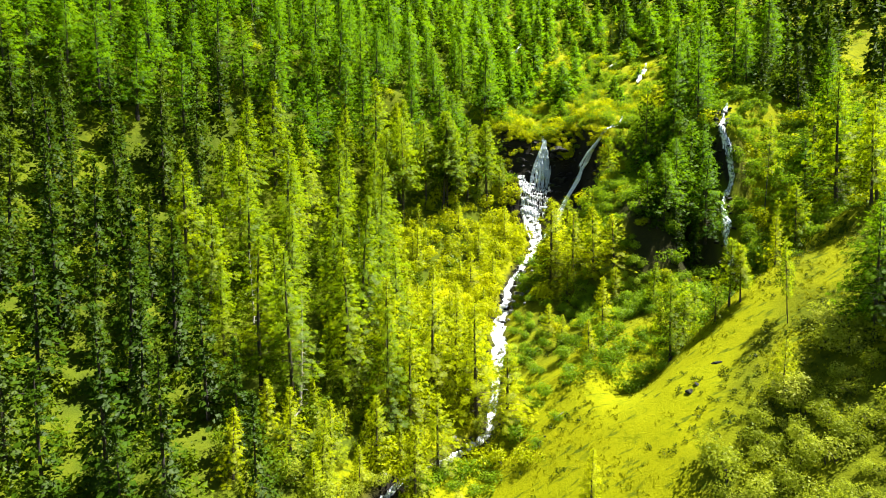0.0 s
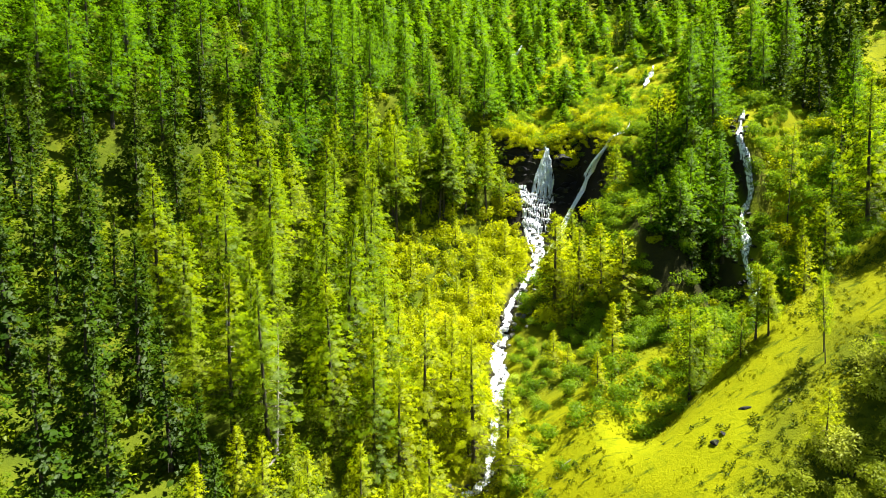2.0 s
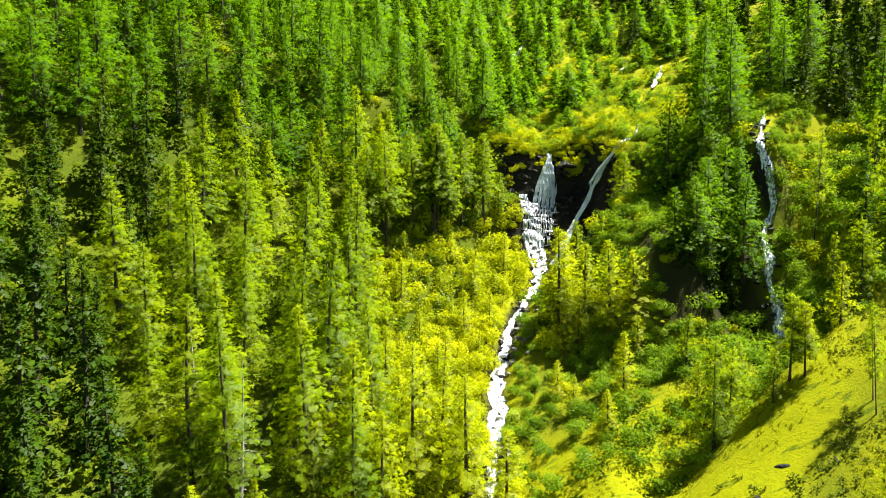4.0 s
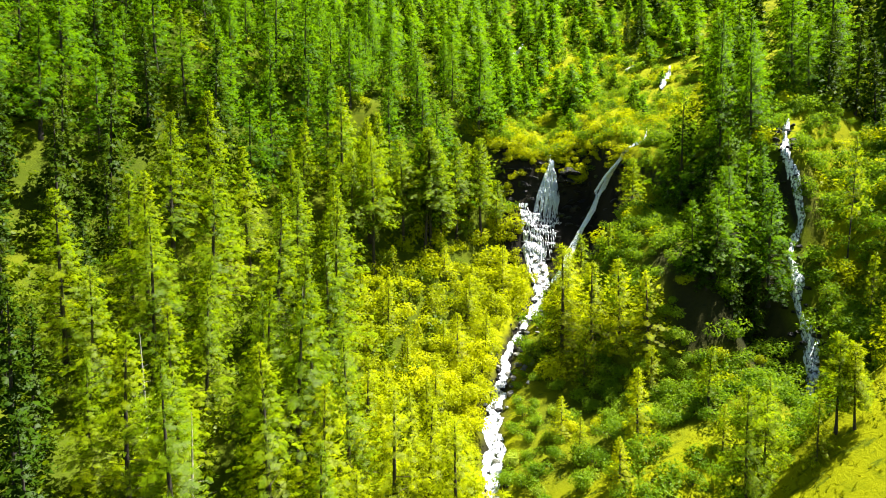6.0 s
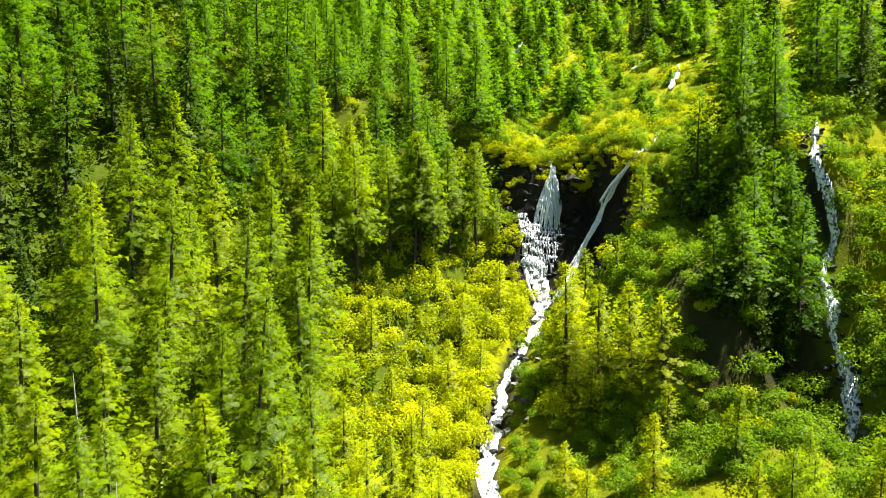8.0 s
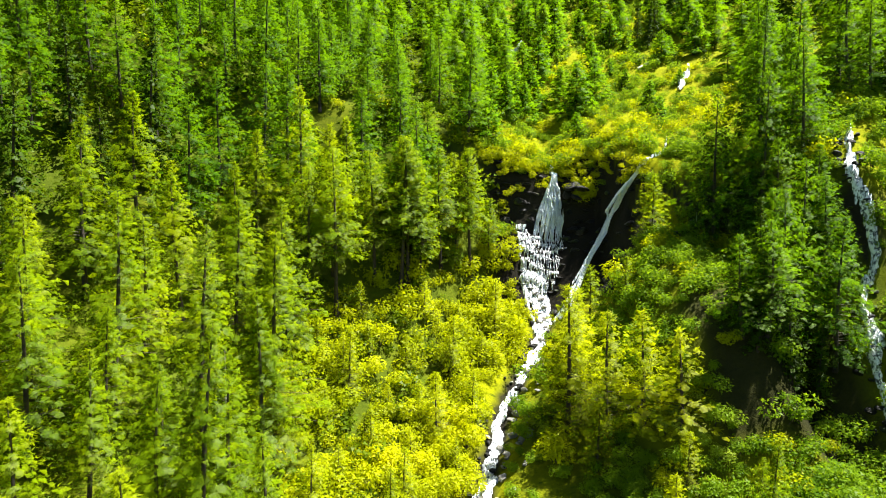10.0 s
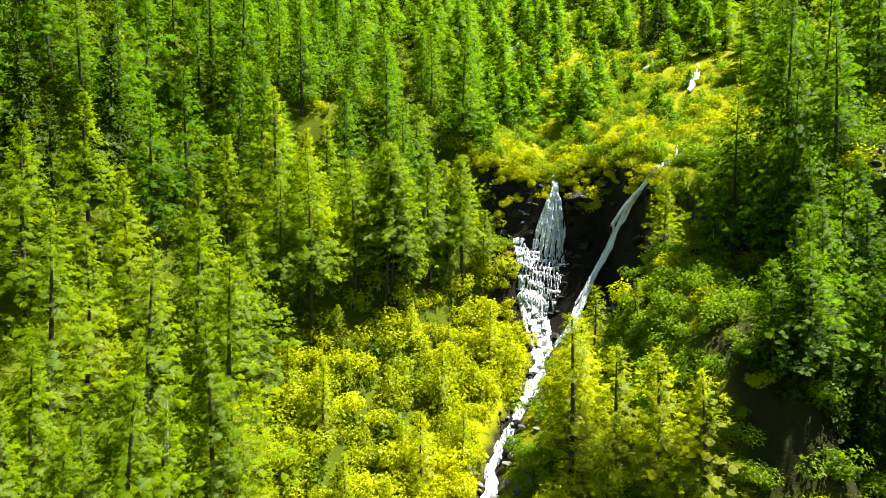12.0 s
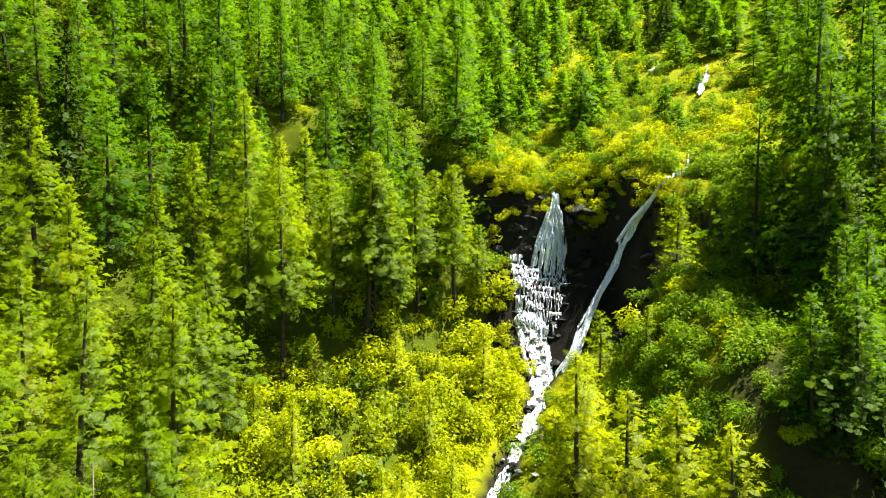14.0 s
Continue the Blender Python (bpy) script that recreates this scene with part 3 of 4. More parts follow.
# ------------------------------------------------------------------ where plants grow
def scatter(n, x0, x1, y0, y1, gap, share, seed):
    """Random places at least a gap apart, kept by their share."""
    rng = np.random.default_rng(seed)
    x, y = rng.uniform(x0, x1, n), rng.uniform(y0, y1, n)
    keep = rng.random(n) < share(x, y)
    cells, out = {}, []
    for a, b in zip(x[keep], y[keep]):
        i, j = int(a // gap), int(b // gap)
        if all((a - p) ** 2 + (b - q) ** 2 > gap * gap for k in (-1, 0, 1) for m in (-1, 0, 1) for p, q in cells.get((i + k, j + m), ())):
            cells.setdefault((i, j), []).append((a, b))
            out.append((a, b))
    return np.array(out).reshape(-1, 2)


def in_sight(x, y, margin=12):
    """Inside the wedge that the valley view takes in."""
    return (np.abs(x - 4) < 0.74 * (y + 4) + margin)


# ------------------------------------------------------------------ kinds of tree
def tree_kind(seed, mat, **shape):
    (tv, tf), boughs, leaves = conifer(np.random.default_rng(seed), **shape)
    v, f = joined([boughs, leaves])
    return mesh_of("trunk", tv, tf, BARK, True), mesh_of("crown", v, f, mat, True, len(boughs[1]), soft_faces(v, seed))


LARCHES = [tree_kind(100 + k, LARCH, h=18, r=r * 1.16, low=low, boughs=200, sprays=2900, leaf=0.30, tufts=4, rim=5, full=0.95, droop=dr, taper=tp, broad=1.3)
           for k, (r, low, dr, tp) in enumerate([(3.9, 0.12, 0.24, 1.1), (3.5, 0.16, 0.2, 1.0), (4.2, 0.08, 0.28, 1.1), (3.6, 0.2, 0.2, 1.0), (3.4, 0.06, 0.25, 1.05), (3.0, 0.40, 0.2, 0.62), (3.3, 0.36, 0.24, 0.66)])]
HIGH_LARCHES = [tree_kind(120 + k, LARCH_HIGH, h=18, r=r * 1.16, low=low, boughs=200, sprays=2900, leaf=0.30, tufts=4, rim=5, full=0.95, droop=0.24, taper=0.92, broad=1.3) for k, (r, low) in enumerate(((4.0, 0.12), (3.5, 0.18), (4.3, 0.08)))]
DEEP = [tree_kind(150 + k, DEEP_LARCH, h=18, r=r * 1.16, low=low, boughs=200, sprays=2900, leaf=0.30, tufts=4, rim=5, full=0.95, droop=0.28, taper=0.85, broad=1.3) for k, (r, low) in enumerate(((4.3, 0.2), (3.8, 0.28), (4.1, 0.14)))]
YOUNG = [tree_kind(200 + k, YOUNG_LARCH, h=9, r=r, low=0.05, boughs=120, sprays=1700, leaf=0.26, droop=0.2, taper=0.9, broad=1.2, full=0.75) for k, r in enumerate((2.6, 2.1, 2.9))]
# young larches in the lit copy of the needles
SUNLIT_YOUNG = [tree_kind(220 + k, SUNLIT_LARCH, h=9, r=r, low=0.04, boughs=120, sprays=1800, leaf=0.26, droop=0.2, taper=0.88, broad=1.2, full=0.75) for k, r in enumerate((2.7, 2.3, 3.0))]
UPLAND = [tree_kind(240 + k, UPLAND_LARCH, h=9, r=r, low=0.04, boughs=100, sprays=1300, leaf=0.30, droop=0.2, taper=0.85, broad=1.3, full=1.2) for k, r in enumerate((2.7, 2.3, 3.0))]
MEADOW_KINDS = [tree_kind(260 + k, YOUNG_LARCH, h=11, r=r, low=low, boughs=100, sprays=2200, leaf=0.34, droop=0.32, taper=0.7, broad=1.5) for k, (r, low) in enumerate(((2.9, 0.2), (2.2, 0.30)))]
MEADOW_KINDS.append(tree_kind(270, YOUNG_LARCH, h=11, r=1.7, low=0.36, boughs=46, sprays=700, leaf=0.34, droop=0.32, taper=0.65, broad=1.4, full=0.8, stout=0.5))
SPRUCES = [tree_kind(300 + k, SPRUCE, h=18, r=r, low=0.06, boughs=120, sprays=1900, leaf=0.36, droop=0.6, taper=1.0, broad=1.5) for k, r in enumerate((3.4, 2.9))]
LARCH_SAID = "yellow-green larch with feathery drooping boughs on the steep slope"
YOUNG_SAID = "young bright-green larch, bushy down to the ground"
SPRUCE_SAID = "dark green spruce with dense hanging boughs"


def plant(name, kind, x, y, size, turn, label, group, squash=1.0):
    trunk_mesh, crown_mesh = kind
    root = tagged(new(name), label, "tree", group)
    part("trunk", trunk_mesh, root)
    part("crown", crown_mesh, root)
    root.empty_display_size = 0.5
    root.matrix_basis = pose(x, y, float(height(x, y)) - 0.25, 1.8 * math.sin(x * 7), 1.8 * math.sin(y * 5) - 1.5, math.degrees(turn)) @ Matrix.Diagonal((size * squash, size * squash, size, 1))
    return root


# Single trees that stand out, as x, y, height: on the meadow and its brow, then beside the brook and under the falls,
# then the dark group by the gully, then the tall stand left of the falls, then the near edge of the wood.
MEADOW_TREES = [(28.2, 77.3, 10.8), (30.2, 78.8, 8.6), (35.0, 76.8, 8.5), (36.0, 76.0, 7.2), (32.8, 75.6, 5.4), (37.9, 68.8, 9.5), (38.6, 70.3, 8.8), (49.8, 89.5, 10), (44.5, 84.5, 7), (46.0, 62.5, 11), (44.5, 58.0, 10), (33.0, 60.5, 6), (14.4, 59.7, 5.9), (54.0, 80.0, 12), (57.5, 84.0, 14), (49.5, 66.0, 13)]
BROOK_TREES = [(18.9, 110.6, 14), (22.0, 107.0, 11.5), (24.6, 103.0, 10.5), (20.3, 113.6, 12.1), (24.8, 127.4, 7.1), (27.4, 119.5, 5.0), (33.2, 128.2, 7.4), (16.2, 96.0, 4.5), (27.2, 100.2, 8.5), (20.4, 103.6, 6.5), (26.4, 96.8, 5.0)]
GULLY_TREES = [(33.4, 102.5, 9.8), (35.4, 102.0, 11.4), (38.4, 105.0, 17.5), (41.6, 109.0, 18), (39.5, 109.5, 17.5), (43.4, 104.5, 15), (44.8, 109.0, 12), (39.8, 124.4, 20.2), (42.5, 118.0, 21), (47.0, 118.0, 14), (44.2, 122.6, 20), (48.5, 124.0, 18), (43.0, 114.0, 15), (45.8, 112.5, 13), (46.5, 127.0, 19), (58.9, 124.5, 13.4), (67.0, 109.1, 12.8), (56.6, 99.7, 10.7), (65.1, 101.6, 11.5), (41.8, 60.6, 13.5), (44.8, 64.0, 12)]
TALL_TREES = [(0.0, 126.8, 20), (0.9, 127.6, 19.5), (-3.4, 126.3, 17), (-7.6, 121.5, 20.5), (9.5, 136.0, 18.5), (7.4, 137.6, 14), (-11.1, 120.9, 18), (2.4, 128.2, 14), (-12.6, 111.9, 15.2), (5.2, 133.0, 17), (12.3, 138.8, 10)]
EDGE_TREES = [(-11.5, 87.6, 22), (-22.9, 84.5, 17), (-10.5, 99.4, 17.5), (-13.5, 86.0, 19), (4.4, 80.3, 14.5), (8.0, 76.6, 10.5), (-1.5, 82.5, 14), (-4.0, 76.0, 11), (4.8, 86.5, 9), (-7.5, 79.5, 14), (-0.6, 71.9, 8.5), (-3.1, 68.0, 7), (-7.5, 70.5, 7), (1.6, 86.0, 11), (-18.0, 75.0, 19)]
YOUNG_TREES = [(3.0, 112.0, 5), (-1.5, 106.0, 6), (6.5, 119.0, 5.5), (-5.5, 113.0, 6), (1.0, 98.0, 6.5), (-3.5, 92.0, 7), (4.2, 93.0, 6), (28.7, 235.1, 13.8), (32.1, 220.5, 10.8), (17.4, 167.1, 9.0), (23.6, 175.8, 10.6), (30.1, 165.8, 10.9), (34.7, 169.7, 9.2), (28.9, 175.0, 7.9), (13.0, 150.9, 7.6), (43.1, 162.1, 5.2), (42.6, 176.1, 4.6), (39.8, 250.2, 12.9), (26.4, 188.8, 10.8), (17.1, 192.2, 11.0), (12.0, 176.5, 10.6), (59.8, 185.2, 9.9), (55.9, 188.3, 5.2), (11.1, 158.0, 5.9), (42.0, 218.8, 8.4), (41.6, 185.3, 4.2), (20.2, 176.7, 8.0), (36.5, 231.0, 10.0), (48.5, 236.0, 11.2), (33.0, 205.0, 7.5), (46.5, 205.0, 8.1), (21.0, 168.5, 8.0), (14.8, 171.0, 9.0), (9.5, 166.0, 9.5), (24.0, 196.0, 9.0), (20.5, 204.0, 10.0), (37.0, 181.0, 6.0)]
SLIM_TREES = [(53.3, 105.0, 15.0), (58.6, 101.0, 14.0), (50.6, 96.5, 9.0)]
SINGLES = SLIM_TREES + MEADOW_TREES + BROOK_TREES + GULLY_TREES + TALL_TREES + EDGE_TREES + YOUNG_TREES


def plant_singles():
    rng = np.random.default_rng(19)
    for x, y, h in SINGLES:
        turn = rng.uniform(0, 6.28)
        slim = (x, y, h) in MEADOW_TREES
        if slim and h > 7:
            plant("larch", MEADOW_KINDS[0 if h in (10.8, 8.6) or x > 40 else 2 if x > 37 else 1], x, y, h / 11, turn, "slender larch with a bare lower trunk on the meadow brow", "larches on the meadow", 0.62 if 37 < x < 40 else 1.0)
        elif (x, y, h) in SLIM_TREES:
            plant("larch", MEADOW_KINDS[2], x, y, h / 11, turn, "thin-crowned larch among bushes beside the gully", "larches by the gully", 0.7)
        elif (x, y, h) in GULLY_TREES:
            plant("larch", (DEEP if 33 < x < 43 or x > 60 else HIGH_LARCHES)[rng.integers(3)], x, y, h / 18, turn, "tall deep-green larch in the shady group by the gully", "larches by the gully", min(1.3, (18 / h) ** 0.5))
        elif (x, y, h) in TALL_TREES:
            plant("larch", LARCHES[5 + rng.integers(2)], x, y, h / 18, turn, "tall larch with a bare dark lower trunk", "larches of the wood", 1.05)
        elif (x, y, h) in BROOK_TREES or (x, y, h) in EDGE_TREES and x > -9 and y < 90:
            plant("larch", (SUNLIT_YOUNG if x < 28.5 and y < 116 else YOUNG)[rng.integers(3)], x, y, h / 8, turn, "bright yellow-green larch with a full bushy crown beside the brook", "larches by the brook", 1.25 if x > stream_x(y) else 1.1)
        elif h < 9 or y > 140:
            plant("larch", (SUNLIT_YOUNG if y < 140 else UPLAND)[rng.integers(3)], x, y, h / 9, turn, YOUNG_SAID, "young larches", 1.45 if y > 140 else 1.0)
        else:
            plant("larch", LARCHES[rng.integers(5)], x, y, h / 18, turn, LARCH_SAID, "larches of the wood", min(1.45, 1.1 * (18 / h) ** 0.4))


plant_singles()
# the last four are added to darken the shaded slope by the gully
for x, y, h in ((68.7, 123.9, 12.7), (65.8, 124.3, 14.5), (60.8, 123.0, 12.7), (82.5, 138.2, 13), (63.0, 126.0, 13), (72.0, 128.0, 14), (53.5, 197.0, 11), (55.8, 199.0, 12), (52.0, 200.5, 9), (34.4, 101.6, 9), (37.6, 101.6, 9), (40.6, 102.8, 10), (36.2, 104.2, 12)):
    plant("spruce", SPRUCES[0], x, y, h / 18, x, SPRUCE_SAID, "spruces of the wood")


def plant_wood():
    rng = np.random.default_rng(21)
    spots = scatter(12000, -190, 190, 44, 330, 5.5, lambda x, y: wood_share(x, y) * in_sight(x, y), 5)
    small = scatter(2600, -20, 130, 152, 330, 6.2, lambda x, y: 0.55 * wood_share(x, y) * in_sight(x, y), 6)
    spots = np.concatenate([spots, small[[((spots - p) ** 2).sum(1).min() > 9 for p in small]]])
    known = np.array([(x, y) for x, y, _ in SINGLES])
    spots = spots[[((known - p) ** 2).sum(1).min() > 9 for p in spots]]
    order = np.argsort(np.abs(spots[:, 1] - 100) + 0.6 * np.abs(spots[:, 0] + 18))
    count, rest = 0, []
    for x, y in spots[order]:
        if y > 140 and rng.random() < 0.10:
            continue
        size = rng.uniform(0.72, 1.22) * (1 - 0.36 * float(step(138, 158, y) * step(-32, 0, x)))
        dark = 0.5 + 0.5 * float(grain(x, y, 18, 31)) + 0.25 * float(step(-25, -60, x)) + 0.28 * float(step(-24, -40, x) * step(128, 100, y)) + 0.38 * float(step(-12, -20, x) * step(84, 74, y)) + 0.50 * float(step(50, 58, x) * step(104, 116, y)) > 0.92
        if count < 180:
            turn = rng.uniform(0, 6.28)
            if dark:
                plant("spruce", SPRUCES[rng.integers(2)], x, y, size, turn, SPRUCE_SAID, "spruces of the wood")
            else:
                high = y + 0.4 * abs(x + 15) > 132 + 8 * float(grain(x, y, 15, 77))
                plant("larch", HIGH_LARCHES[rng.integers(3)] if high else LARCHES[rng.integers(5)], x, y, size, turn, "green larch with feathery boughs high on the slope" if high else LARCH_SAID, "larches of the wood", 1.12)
            count += 1
        else:
            rest.append((x, y, size, dark))
    far_wood(rest, rng, 420, "far_wood")


def far_wood(rest, rng, sprays, name):
    """The wood further up the slope: every tree with trunk and boughs, joined."""
    kinds = [conifer(np.random.default_rng(400 + k), 18, r, low, boughs, n, leaf, 0.24, 0.95, broad=1.8, sides=4, full=size, tufts=tufts, rim=6)
             for boughs, n, leaf, tufts, size in ((90, 600, 0.40, 3, 1.7), (70, sprays, 0.52, 2, 2.6)) for k, (r, low) in enumerate([(4.3, 0.10), (3.8, 0.14), (4.6, 0.06), (3.9, 0.04)])]
    dark_kinds = [conifer(np.random.default_rng(450 + k), 18, r, 0.06, 70, 320, 0.72, 0.7, 1.0, broad=2.0, sides=4, full=2.2, tufts=2, rim=5) for k, r in enumerate((3.1, 2.7))]
    wood, crowns, facing = [], [[] for _ in range(7)], [[] for _ in range(7)]
    for x, y, size, dark in rest:
        pick = rng.integers(4) + (0 if y < 165 and abs(x) < 75 else 4)
        (tv, tf), _, (cv, cf) = dark_kinds[pick % 2] if dark else kinds[pick]
        z, turn = float(height(x, y)) - 0.25, rng.uniform(0, 6.28)
        wood.append((placed(tv, x, y, z, size, turn), tf))
        k = 6 if dark else rng.integers(6)
        crowns[k].append((placed(cv, x, y, z, size, turn, 1.1 + 2.2 * max(0.0, 0.85 - size)), cf))
        facing[k].append(placed(soft_faces(cv, pick), 0, 0, 0, 1, turn))
    root = tagged(new(name), "larch and spruce wood climbing the upper slope", "wood", kind="stuff")
    part("trunks", mesh_of("trunks", *joined(wood), BARK), root)
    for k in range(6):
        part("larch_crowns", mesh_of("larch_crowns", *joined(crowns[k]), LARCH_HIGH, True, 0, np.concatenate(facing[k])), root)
    part("spruce_crowns", mesh_of("spruce_crowns", *joined(crowns[6]), SPRUCE, True, 0, np.concatenate(facing[6])), root, "dark spruce crowns")


plant_wood()


def snag(x, y, h, seed):
    """A dead standing larch: bleached trunk with bare boughs."""
    (tv, tf), (bv, bf), _ = conifer(np.random.default_rng(seed), h, 2.2, 0.15, 40, 10, 0.3, 0.35)
    root = tagged(new("dead_larch"), "dead larch with bleached bare boughs standing in the wood", "tree", "dead larches")
    part("trunk", mesh_of("trunk", tv, tf, DEADWOOD, True), root)
    for k in range(len(bv) // 9):
        part("bough", mesh_of("bough", bv[9 * k:9 * k + 9], bf[12 * k:12 * k + 12] - 9 * k, DEADWOOD), root)
    root.matrix_basis = pose(x, y, float(height(x, y)) - 0.25, 3, -2, 40 * seed)


for snag_x, snag_y, snag_h, snag_seed in ((-17.2, 74.6, 14.5, 5), (-12.8, 97.0, 13, 6), (-26.5, 88.0, 12, 7), (38.6, 126.4, 5, 8)):
    snag(snag_x, snag_y, snag_h, snag_seed)


# ------------------------------------------------------------------ bushes
def bush_share(x, y):
    d = x - stream_x(y)
    left = step(1.0, 2.0, -d - 0.2 * step(86, 90, y) * step(128, 122, y)) * np.where(-d < np.interp(y, (60, 84, 90, 112, 121, 127, 136), (6, 8, 18, 25, 24, 20, 15)), np.where(y < 84, 0.35, 1.0), 0.0)
    mosaic = np.clip(0.8 + 0.9 * grain(x, y, 4.5, 63), 0.15, 1)
    right = step(1.2, 2.5, d - 0.2 * step(86, 90, y)) * step(73.0, 75.5, y - 0.36 * (x - 20)) * np.where(y < 88, mosaic, 0.9)
    low = 0.9 * step(0, 3, 55.0 + 0.66 * (x - 21) - y) * step(16, 20, x) * step(71, 68, y)
    rim = step(146, 148.5, y) * np.where(y > 178, np.maximum(0.12, 0.85 * scrub(x, y) * np.clip(0.85 + grain(x, y, 7, 91), 0.2, 1)), 0.85)
    cliff = (y > brow_of(x) - 8.5) & (y < brow_of(x) + 2.6) & (x > 16.0) & (x < 36.5)
    gully = np.abs(x - np.interp(y, (96, 100, 107, 113, 118), (44.5, 45.3, 47.8, 49.6, 52.5))) < 1.3
    under = (x > 29.6) & (x < 44.5) & (y > 97.5) & (y < 109)
    share = np.where(y > 146, rim, np.where(d < 0, left, np.maximum(right, low)))
    over = np.abs(x - np.interp(y, (138, 139.1, 146), (35, 38.1, 41.0))) < 1.6
    cliff = cliff | over & (y > 136) & (y < 146.5)
    cliff = cliff | (np.hypot(x - 51.5, y - 168) < 4.2) | (np.hypot(x - 33.6, y - 140.4) < 2.6)
    foot = (x > 20.5) & (x < 31) & (y > 124) & (y < 139)
    return np.where(cliff | foot | (gully & (y < 119)), 0, np.clip(share, 0, 1) * np.where(under, 0.16, 1))


def bush_kind(seed, mat, h, r, leaves, leaf):
    (wv, wf), (lv, lf) = shrub(np.random.default_rng(seed), h, r, leaves, leaf)
    return mesh_of("branchwork", wv, wf, BARK), mesh_of("foliage", lv, lf, mat)


ALDERS = [bush_kind(500 + k, ALDER, 2.2, 1.9, 1050, 0.24) for k in range(4)]
PALE_WILLOWS = [bush_kind(530 + k, PALE_WILLOW, 1.9, 1.7, 1200, 0.18) for k in range(2)]
WILLOWS = [bush_kind(520 + k, WILLOW, 1.9, 1.7, 1050, 0.22) for k in range(3)]


def plant_bushes():
    rng = np.random.default_rng(33)
    spots = scatter(15000, -75, 110, 40, 200, 1.7, lambda x, y: bush_share(x, y) * in_sight(x, y, 4) * np.where((y > 150) & ((x < 5) | (x > 60)), 0.06, 1), 8)
    steep = scatter(3200, 21, 70, 90, 150, 1.2, lambda x, y: bush_share(x, y) * np.where((np.abs(y - brow_of(x)) < 22) | (y < 122) & (x < 46), 1.0, 0), 9)
    upland = scatter(3600, 10, 75, 200, 265, 2.3, lambda x, y: bush_share(x, y) * scrub(x, y), 10)
    spots = np.concatenate([spots, steep, upland])
    order = np.argsort(np.abs(spots[:, 1] - 100) + 0.8 * np.abs(spots[:, 0] - 10))
    light, pale, wood = [], [], []
    kinds = [shrub(np.random.default_rng(540 + k), 2.2, 1.9, n, leaf, 2) for n, leaf in ((480, 0.31), (200, 0.56)) for k in range(4)]
    low = [p for p in spots if p[1] < 68][:150]
    for n, (x, y) in enumerate(low + [p for p in spots[order] if p[1] >= 68]):
        size, turn = rng.uniform(0.55, 1.35), rng.uniform(0, 6.28)
        willow = y < 68 or rng.random() < (0.8 if y > 158 else 0.5 if y > 140 else 0.95 if x > 25 or x > stream_x(y) and y < 95 else 0.82 if x > stream_x(y) else 0.0)
        size *= 1.15 if y < 66 else 0.74 if willow or y > 140 else 1.0
        if n < 300:
            sticks, foliage = (PALE_WILLOWS[n % 2] if y < 68 else WILLOWS[rng.integers(3)]) if willow else ALDERS[rng.integers(4)]
            root = tagged(new("willow_bush" if willow else "alder_bush"), "pale green willow bush with small leaves" if willow else "bright yellow-green alder bush beside the brook", "bush", "bushes along the brook")
            part("branchwork", sticks, root)
            part("foliage", foliage, root)
            root.matrix_basis = pose(x, y, float(height(x, y)) - 0.1, 0, 0, math.degrees(turn)) @ Matrix.Diagonal((size, size, size, 1))
        else:
            (wv, wf), (lv, lf) = kinds[rng.integers(4) + (4 if y > 182 or x < -15 else 0)]
            z = float(height(x, y)) - 0.1
            wood.append((placed(wv, x, y, z, size, turn), wf))
            (pale if willow else light).append((placed(lv, x, y, z, size, turn), lf))
    # low growth hanging over the brow of the cliff, and clumps on its face
    for x in np.arange(11.5, 35.5, 0.55):
        if abs(x - 23.1) > 0.9:
            (wv, wf), (lv, lf) = kinds[rng.integers(4)]
            y = float(brow_of(x)) + rng.uniform(2.7, 4.6)
            wood.append((placed(wv, x, y, float(height(x, y)) - 0.3, 0.6, x), wf))
            light.append((placed(lv, x, y, float(height(x, y)) - rng.uniform(0.2, 0.6), rng.uniform(0.4, 0.75), x), lf))
            (wv, wf), (lv, lf) = kinds[rng.integers(4)]
            light.append((placed(lv, x, y - 1.2, float(height(x, y)) - rng.uniform(0.9, 1.7), rng.uniform(0.3, 0.55), x), lf))
    for x, y in scatter(120, 12.6, 16.6, 131, 143.5, 1.1, lambda x, y: np.full(len(x), 0.8), 71):
        (wv, wf), (lv, lf) = kinds[rng.integers(4)]
        wood.append((placed(wv, x, y, float(height(x, y)) - 0.2, 0.5, x), wf))
        light.append((placed(lv, x, y, float(height(x, y)) - 0.2, rng.uniform(0.35, 0.8), y), lf))
    for x, z, size in ((27.6, 10.6, 0.9), (28.4, 11.4, 0.8), (26.8, 11.2, 0.6), (15.6, 11.5, 0.6), (17.4, 12.2, 0.5), (14.5, 9.5, 0.6), (25.4, 12.4, 0.5)):
        (wv, wf), (lv, lf) = kinds[rng.integers(4)]
        y = float(brow_of(x)) + 1.2
        wood.append((placed(wv, x, y + 0.4, z, size, x), wf))
        light.append((placed(lv, x, y, z - 0.4, size, x), lf))
    root = tagged(new("thicket"), "dense alder and willow thicket on the slope", "bushes", kind="stuff")
    part("branchwork", mesh_of("branchwork", *joined(wood), BARK), root)
    part("alder_foliage", mesh_of("alder_foliage", *joined(light), ALDER), root)
    part("willow_foliage", mesh_of("willow_foliage", *joined(pale), WILLOW), root)


plant_bushes()


